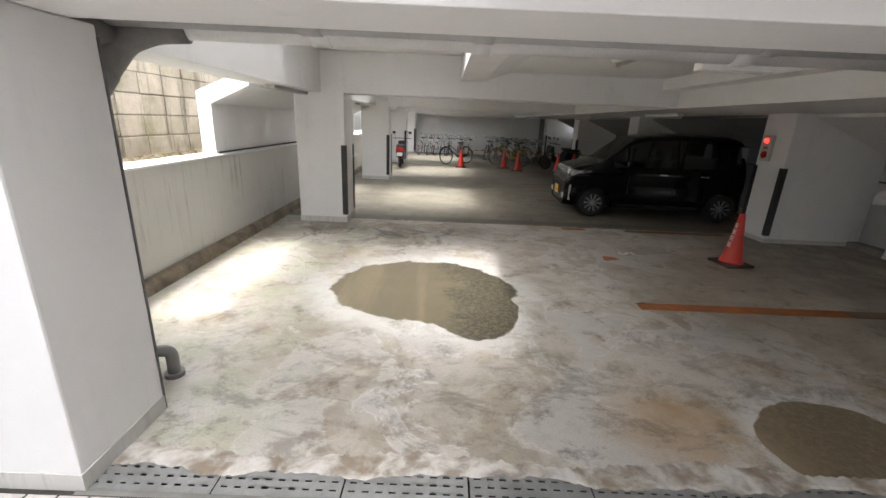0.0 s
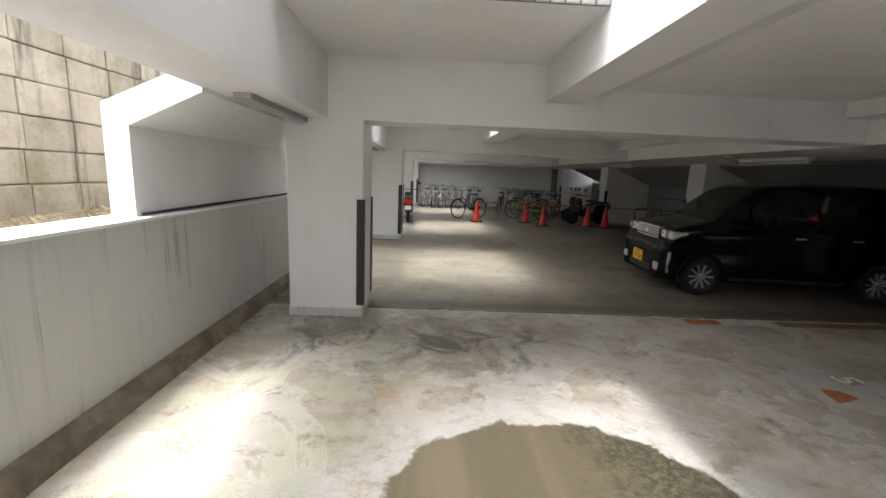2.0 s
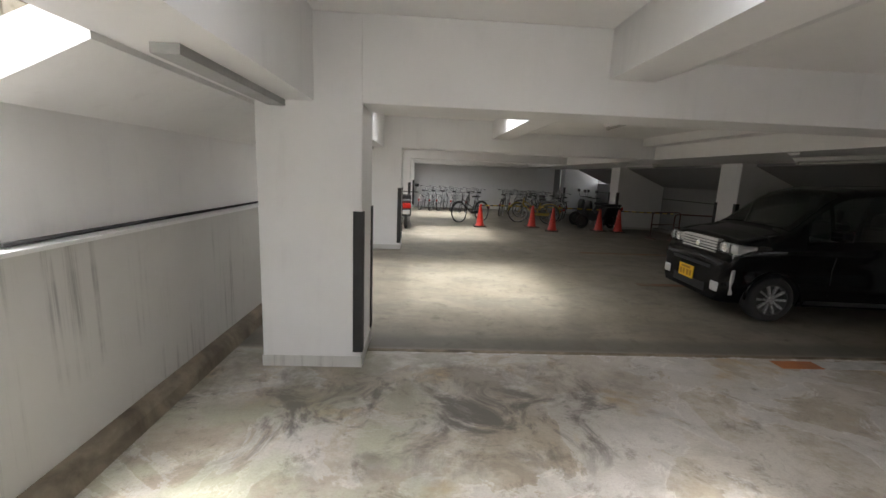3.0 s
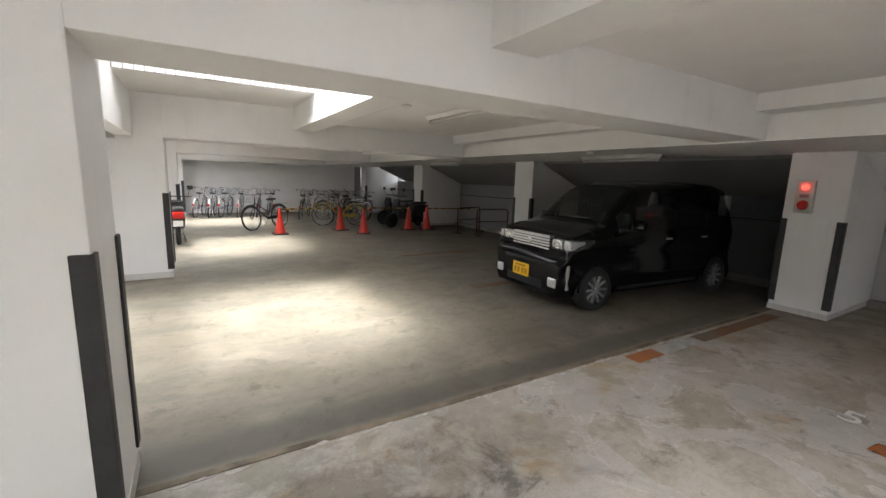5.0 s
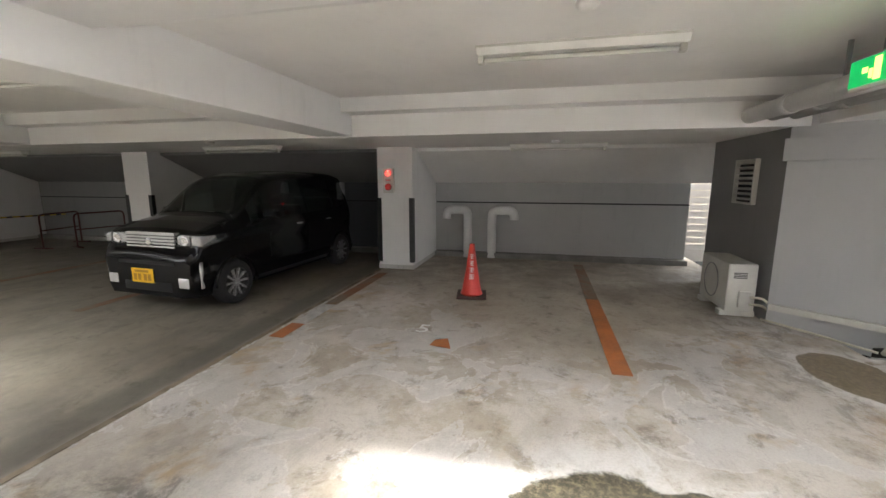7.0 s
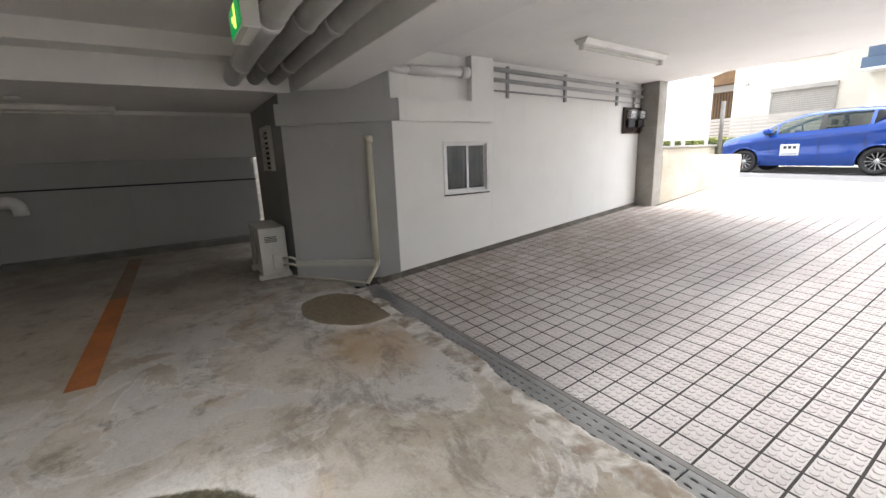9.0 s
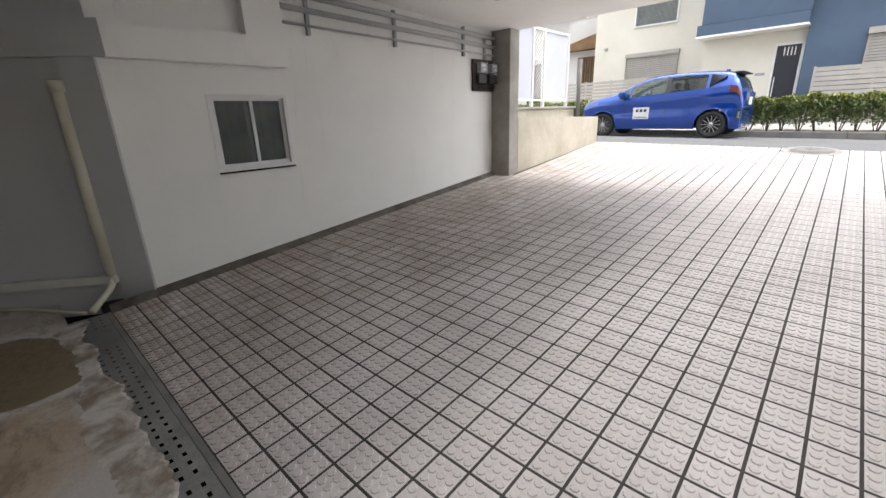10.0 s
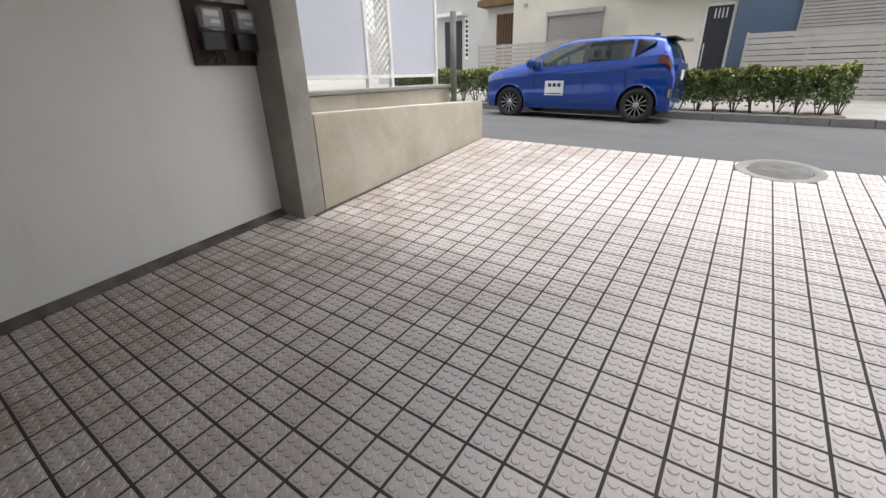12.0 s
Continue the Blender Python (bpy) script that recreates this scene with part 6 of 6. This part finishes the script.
def roller_shutter(parent, x0, x1, y, z0, z1):
    sh = part("shutter", boxes(((x0 - 0.05, y, z0 - 0.04), (x0, y + 0.07, z1)), ((x1, y, z0 - 0.04), (x1 + 0.05, y + 0.07, z1)), ((x0 - 0.07, y, z1), (x1 + 0.07, y + 0.14, z1 + 0.16)), ((x0 - 0.05, y, z0 - 0.07), (x1 + 0.05, y + 0.10, z0 - 0.04))), SHUTTER, parent, "closed grey roller shutter with its box")
    n = int((z1 - z0) / 0.075)
    bm = bmesh.new()
    for k in range(n):
        za = z0 + (z1 - z0) * k / n
        box(bm, (x0, y + 0.01, za), (x1, y + 0.035, za + (z1 - z0) / n - 0.012))
    part("slats", bm, SHUTTER, sh)


def rect_wall(x0, x1, z0, z1, y0, y1):
    return boxes(((x0, y0, z0), (x1, y1, z1)))


hb = thing("house", pose(0, 0, 0), "cream rendered two-storey house with closed shutter", "house", "houses across the street")
part("wall", rect_wall(3.75, 8.6, 0.4, 6.6, -24.0, -18.0), CREAMHOUSE, hb)
part("roof", prism([(3.4, 6.602), (8.95, 6.602), (6.2, 8.2)], -24.4, -17.5), ROOF, hb, "dark gable roof")
roller_shutter(hb, 5.06, 7.08, -17.99, 2.30, 3.42)
part("vent_hood", boxes(((8.0, -18.0, 3.85), (8.14, -17.9, 3.97)), bevel=0.02), SHUTTER, hb)
part("corner_pipe", rod((3.72, -17.95, 0.5), (3.72, -17.95, 6.5), 0.035, 8), SHUTTER, hb)
hw = part("upper_window", boxes(((5.2, -18.0, 4.6), (6.9, -17.93, 5.8))), ALU, hb, "upper window")
part("pane", boxes(((5.26, -17.93, 4.66), (6.84, -17.92, 5.74))), PANE, hw)
slat_fence(3.9, 9.7, -17.1, 1.25, 2.52, "beige horizontal slat fence before the cream house")

ha = thing("house", pose(0, 0, 0), "cream and slate blue house with a dark front door", "house", "houses across the street")
part("wall", boxes(((0.80, -22.0, 0.4), (3.6, -15.65, 3.85))), CREAMHOUSE, ha, "cream rendered porch wall")
part("blue_wall", boxes(((-6.0, -22.0, 0.4), (0.799, -15.35, 6.8)), ((0.80, -22.0, 3.86), (3.6, -15.0, 6.8))), BLUEHOUSE, ha, "slate blue wall")
part("canopy", boxes(((0.80, -15.64, 3.52), (3.7, -14.9, 3.84))), BLUEHOUSE, ha, "blue canopy over the porch")
part("canopy_edge", boxes(((0.78, -15.62, 3.46), (3.72, -14.88, 3.517))), WHITEMETAL, ha, "white canopy underside")
part("roof", boxes(((-6.4, -22.4, 6.802), (4.0, -14.7, 7.0))), ROOF, ha, "flat dark roof")
dr = part("front_door", boxes(((0.90, -15.65, 0.92), (1.50, -15.60, 3.02)), bevel=0.004), DOORDARK, ha, "dark vertical-panelled front door")
for k in range(5):
    part("groove", boxes(((0.96 + 0.1 * k, -15.5995, 0.95), (0.975 + 0.1 * k, -15.594, 2.98))), BLACK, dr)
for k in range(4):
    part("door_light", boxes(((1.02 + 0.09 * k, -15.5995, 2.72), (1.05 + 0.09 * k, -15.592, 2.96))), SIGNWHITE, dr, "small glazed slot")
part("door_handle", boxes(((1.43, -15.60, 1.5), (1.455, -15.55, 2.1)), bevel=0.006), ALU, dr)
part("door_frame", boxes(((0.83, -15.649, 0.92), (0.895, -15.59, 3.09)), ((1.505, -15.649, 0.92), (1.56, -15.59, 3.09)), ((0.895, -15.649, 3.03), (1.505, -15.59, 3.09))), ALU, ha)
part("name_plate", boxes(((1.72, -15.649, 2.18), (1.98, -15.63, 2.26))), STEEL, ha, "small grey name plate")
roller_shutter(ha, -2.25, -0.60, -15.34, 1.95, 3.05)
roller_shutter(ha, -5.2, -3.4, -15.34, 1.95, 3.05)
slat_fence(-6.0, 0.42, -14.75, 0.66, 2.25, "beige horizontal slat fence before the blue house")
structure("wall_step", boxes(((0.45, -15.6, 0.5), (3.5, -13.6, 0.9))), PAVING, "raised porch step of the house", "step")

hc = thing("house", pose(0, 0, 0), "white rendered building with a dark doorway and vertical sign", "house", "houses across the street")
part("wall", boxes(((11.0, -30.0, 0.4), (20.0, -22.0, 6.5))), GREYHOUSE, hc)
part("doorway", boxes(((13.6, -22.0, 0.9), (14.7, -21.95, 4.1))), DOORDARK, hc, "dark doorway")
part("door_canopy", boxes(((13.3, -22.0, 4.3), (15.2, -21.4, 4.45))), WHITEMETAL, hc)
sg = part("vertical_sign", boxes(((13.15, -22.0, 2.2), (13.4, -21.96, 4.2))), WHITEMETAL, hc, "white vertical sign board")
for k in range(8):
    part("character_bar", boxes(((13.2, -21.958, 2.35 + 0.23 * k), (13.35, -21.95, 2.5 + 0.23 * k))), BLACK, sg, "black writing mark")
part("roof", boxes(((10.6, -30.4, 6.502), (20.4, -21.4, 6.8))), ROOF, hc)
hd = thing("house", pose(0, 0, 0), "narrow house with brown timber eaves and lattice", "house", "houses across the street")
part("wall", boxes(((9.0, -26.0, 0.4), (10.7, -19.6, 5.6))), GREYHOUSE, hd)
part("eave", prism([(8.75, 4.2), (10.9, 4.2), (10.9, 4.4), (8.75, 4.9)], -26.2, -19.0), BROWN, hd, "brown timber eaves")
part("doorway", boxes(((9.25, -19.6, 0.9), (10.2, -19.55, 3.9))), BROWN, hd, "brown timber doorway")
part("lattice", boxes(*[((9.28 + 0.13 * k, -19.549, 2.4), (9.32 + 0.13 * k, -19.52, 3.85)) for k in range(7)]), RUST, hd)
structure("backdrop_houses", boxes(((-60, -62, 0), (-8, -55, 7)), ((22, -62, 0), (70, -52, 7.5)), ((-30, -75, 0), (30, -70, 9))), GREYHOUSE, "far plain houses closing the street", "backdrop")

# ---- retaining wall of blocks outside the west openings ----
rw = structure("retaining_wall", boxes(((-4.6, -2.0, 0.6), (-4.06, 15.4, 3.62))), BLOCKJOINT, "tall retaining wall of weathered concrete blocks", "wall")
bm = boxes(((-0.03, 0.004, 0.004), (0.05, 0.486, 0.276)), bevel=0.016)
block = mesh_of("block", bm, BLOCK)
rng = random.Random(11)
for j in range(9):
    for i in range(32):
        ob = new("block", block)
        ob.parent = rw
        ob.matrix_local = pose(-4.06 + rng.uniform(-0.006, 0.012), 0.2 + 0.49 * i + (0.0 if j % 2 else 0.02), 1.03 + 0.28 * j, rng.uniform(-0.4, 0.4), 0, rng.uniform(-0.5, 0.5))
rng = np.random.default_rng(8)
n = 1500
root = np.stack([rng.uniform(-4.0, -3.05, n), rng.uniform(2.5, 12.0, n), np.full(n, 1.05)], 1)
lean = np.stack([rng.normal(0, 0.10, n), rng.normal(0, 0.10, n), rng.uniform(0.01, 0.10, n) ** 1.0], 1)
side = np.stack([rng.normal(0, 0.006, n), rng.normal(0, 0.006, n), np.zeros(n)], 1)
vs = np.stack([root - side, root + side, root + lean], 1).reshape(-1, 3)
me = bpy.data.meshes.new("dry_weeds")
me.from_pydata(vs.tolist(), [], [(3 * i, 3 * i + 1, 3 * i + 2) for i in range(n)])
me.materials.append(STRAW)
tagged(new("dry_weeds", me), "dry straw-coloured weeds on the soil strip", "weeds", kind="stuff")

# ---- white tiles on the upper walls ----
P = 0.0965
bm = boxes(((0.004, 0.0, 0.004), (P - 0.006, 0.0125, P - 0.006)))
for v in bm.verts:
    if v.co.y < 0.001:
        v.co.x, v.co.z = 0.006 + (v.co.x - 0.003) * 0.93, 0.006 + (v.co.z - 0.003) * 0.93
square = mesh_of("tile", bm, WHITETILE)
rest = []
for i in range(4):
    wall = bpy.data.objects["wall_tiled_%d" % (i + 1)]
    y = Y0 + BAY * i + 3.82
    for c in range(31):
        for r in range(48):
            x, z = 0.4 - P * (c + 1), SOFFIT + 0.001 + P * r
            if x < -1.74 and z < 2.78:
                continue
            if i == 0 and c < 25 and r < 12:
                ob = new("tile", square)
                ob.parent = wall
                ob.matrix_local = pose(x, y, z)
            elif r < 30:
                rest.append((x, y, z))
verts, faces = [], []
for x, y, z in rest:
    k = len(verts)
    a, b = 0.006, P - 0.008
    verts += [(x + a, y, z + a), (x + b, y, z + a), (x + b, y, z + b), (x + a, y, z + b), (x + 0.002, y + 0.0125, z + 0.002), (x + P - 0.006, y + 0.0125, z + 0.002), (x + P - 0.006, y + 0.0125, z + P - 0.006), (x + 0.002, y + 0.0125, z + P - 0.006)]
    faces += [(k, k + 1, k + 2, k + 3)] + [(k + q, k + (q + 1) % 4, k + 4 + (q + 1) % 4, k + 4 + q) for q in range(4)]
me = bpy.data.meshes.new("tile_field")
me.from_pydata(verts, [], faces)
me.materials.append(WHITETILE)
ob = new("tile_field", me)
ob.parent = bpy.data.objects["wall_tiled_1"]
tagged(ob, "further rows of small white wall tiles", kind="stuff")

# ---- drain covers at the foot of the ramp ----
dc = structure("drain_cover", boxes(((-1.42, 2.031, -0.06), (3.05, 2.0345, -0.001)), ((-1.42, 2.216, -0.06), (3.05, 2.239, -0.001))), GRATE, "perforated steel drain covers across the ramp foot", "drain cover")


structure("trim_ramp_foot", boxes(((-1.42, 2.0025, -0.05), (3.05, 2.0308, 0.0035))), MORTAR, "mortar bed between the ramp tiles and drain", "trim")
CRUST = worn("lime_crust", (0.60, 0.575, 0.54), (0.24, 0.195, 0.145), 6.0, 30, 0.85, bump=0.6, spread=0.16)
rng = random.Random(21)
bm = bmesh.new()
prev, wob = None, 0.0
for k in range(180):
    x = -1.40 + 0.0245 * k
    wob = 0.8 * wob + rng.uniform(-0.012, 0.012)
    yn = 2.165 + wob + 0.025 * math.sin(x * 3.1) + 0.015 * math.sin(x * 9.7)
    yf = 2.30 + 0.03 * math.sin(x * 4.3 + 1) + rng.uniform(-0.015, 0.015)
    col = [bm.verts.new(p) for p in ((x, yn, 0.0045), (x, yn + 0.015, 0.008 + rng.uniform(0, 0.003)), (x, yf - 0.03, 0.006), (x, yf, 0.0005))]
    if prev:
        for q in range(3):
            bm.faces.new((prev[q], col[q], col[q + 1], prev[q + 1]))
    prev = col
structure("floor_crust", bm, CRUST, "ragged lime and mud crust over the drain edge", "floor crust")


def cover_mesh():
    """A plate with three rows of slots cut through it."""
    bm = bmesh.new()
    xs, ys = [0.004], [0.046]
    for k in range(9):
        xs += [0.026 + 0.064 * k, 0.026 + 0.064 * k + 0.034]
    xs.append(0.594)
    ys = [0.0455, 0.079, 0.095, 0.127, 0.143, 0.175, 0.191, 0.2245]
    for zt, flip in ((0.004, False), (-0.004, True)):
        g = [[bm.verts.new((x, y, zt)) for y in ys] for x in xs]
        for i in range(len(xs) - 1):
            for j in range(len(ys) - 1):
                if i % 2 == 1 and j % 2 == 1:
                    continue
                q = (g[i][j], g[i + 1][j], g[i + 1][j + 1], g[i][j + 1])
                bm.faces.new(q[::-1] if flip else q)
    return mesh_of("cover_plate", bm, GRATE)


plate = cover_mesh()
for k in range(8):
    x = -1.42 + 0.6 * k
    if x < 2.9:
        ob = new("cover_plate", plate)
        ob.parent = dc
        ob.matrix_local = pose(min(x, 2.45), 1.99, 0.0)

# ---- ribbed tiles of the ramp ----
G = 0.0112


def ribbed(w, studs=True):
    """One tile with bevelled rim and nine low round studs."""
    vs, fs = [], []
    a, b = G / 2, w - G / 2
    for q, z in ((0.0, -0.012), (0.0, -0.0008), (0.0015, 0.0)):
        vs += [(a + q, a + q, z), (b - q, a + q, z), (b - q, b - q, z), (a + q, b - q, z)]
    for k in range(2):
        fs += [(4 * k + i, 4 * k + (i + 1) % 4, 4 * k + 4 + (i + 1) % 4, 4 * k + 4 + i) for i in range(4)]
    fs.append((8, 9, 10, 11))
    if studs:
        for i in range(3):
            for j in range(3):
                cx, cy = w * (0.205 + 0.295 * i), w * (0.205 + 0.295 * j)
                k = len(vs)
                for r, z in ((0.0180, 0.0), (0.0150, 0.0042)):
                    vs += [(cx + r * math.cos(t), cy + r * math.sin(t), z) for t in (q * math.pi / 4 for q in range(8))]
                fs += [(k + q, k + (q + 1) % 8, k + 8 + (q + 1) % 8, k + 8 + q) for q in range(8)]
                fs.append(tuple(range(k + 8, k + 16)))
    return vs, fs


vs, fs = ribbed(TILE)
tile_me = bpy.data.meshes.new("tile")
tile_me.from_pydata(vs, [], fs)
tile_me.materials.append(RAMPTILE)
X0, YT = 0.208, -1.370
verts, faces = [], []
base, quads = np.array(vs), fs
for i in range(-17, 20):
    for j in range(-28, 25):
        x, y = X0 + TILE * i, YT + TILE * j
        if x < -2.3 or x + TILE > 3.03 or y + TILE > 2.04 or y < -5.31:
            continue
        if x + TILE > 2.745 and y < -2.72:
            continue
        if math.hypot(x + TILE / 2 + 0.26, y + TILE / 2 + 5.15) < 0.27:
            continue
        ym = y + TILE / 2
        z = ramp_z(x, y)
        sx = (ramp_z(x + TILE, y) - z) / TILE
        sy = (ramp_z(x, y + TILE) - z) / TILE
        ex, ey = Vector((1, 0, sx)), Vector((0, 1, sy))
        ez = ex.cross(ey).normalized()
        m = Matrix(((ex.x, ey.x, ez.x, x), (ex.y, ey.y, ez.y, y), (ex.z, ey.z, ez.z, z), (0, 0, 0, 1)))
        if -0.25 < x < 2.0 and -2.35 < y < 0.15:
            ob = new("tile", tile_me)
            ob.parent = ramp
            ob.matrix_local = m
        else:
            k = len(verts)
            verts += (base @ np.array(m.to_3x3()).T + np.array((x, y, z))).tolist()
            faces += [tuple(k + q for q in f) for f in quads]
me = bpy.data.meshes.new("tile_field")
me.from_pydata(verts, [], faces)
me.materials.append(RAMPTILE)
ob = new("tile_field", me)
ob.parent = ramp
tagged(ob, "further rows of studded ramp tiles", kind="stuff")
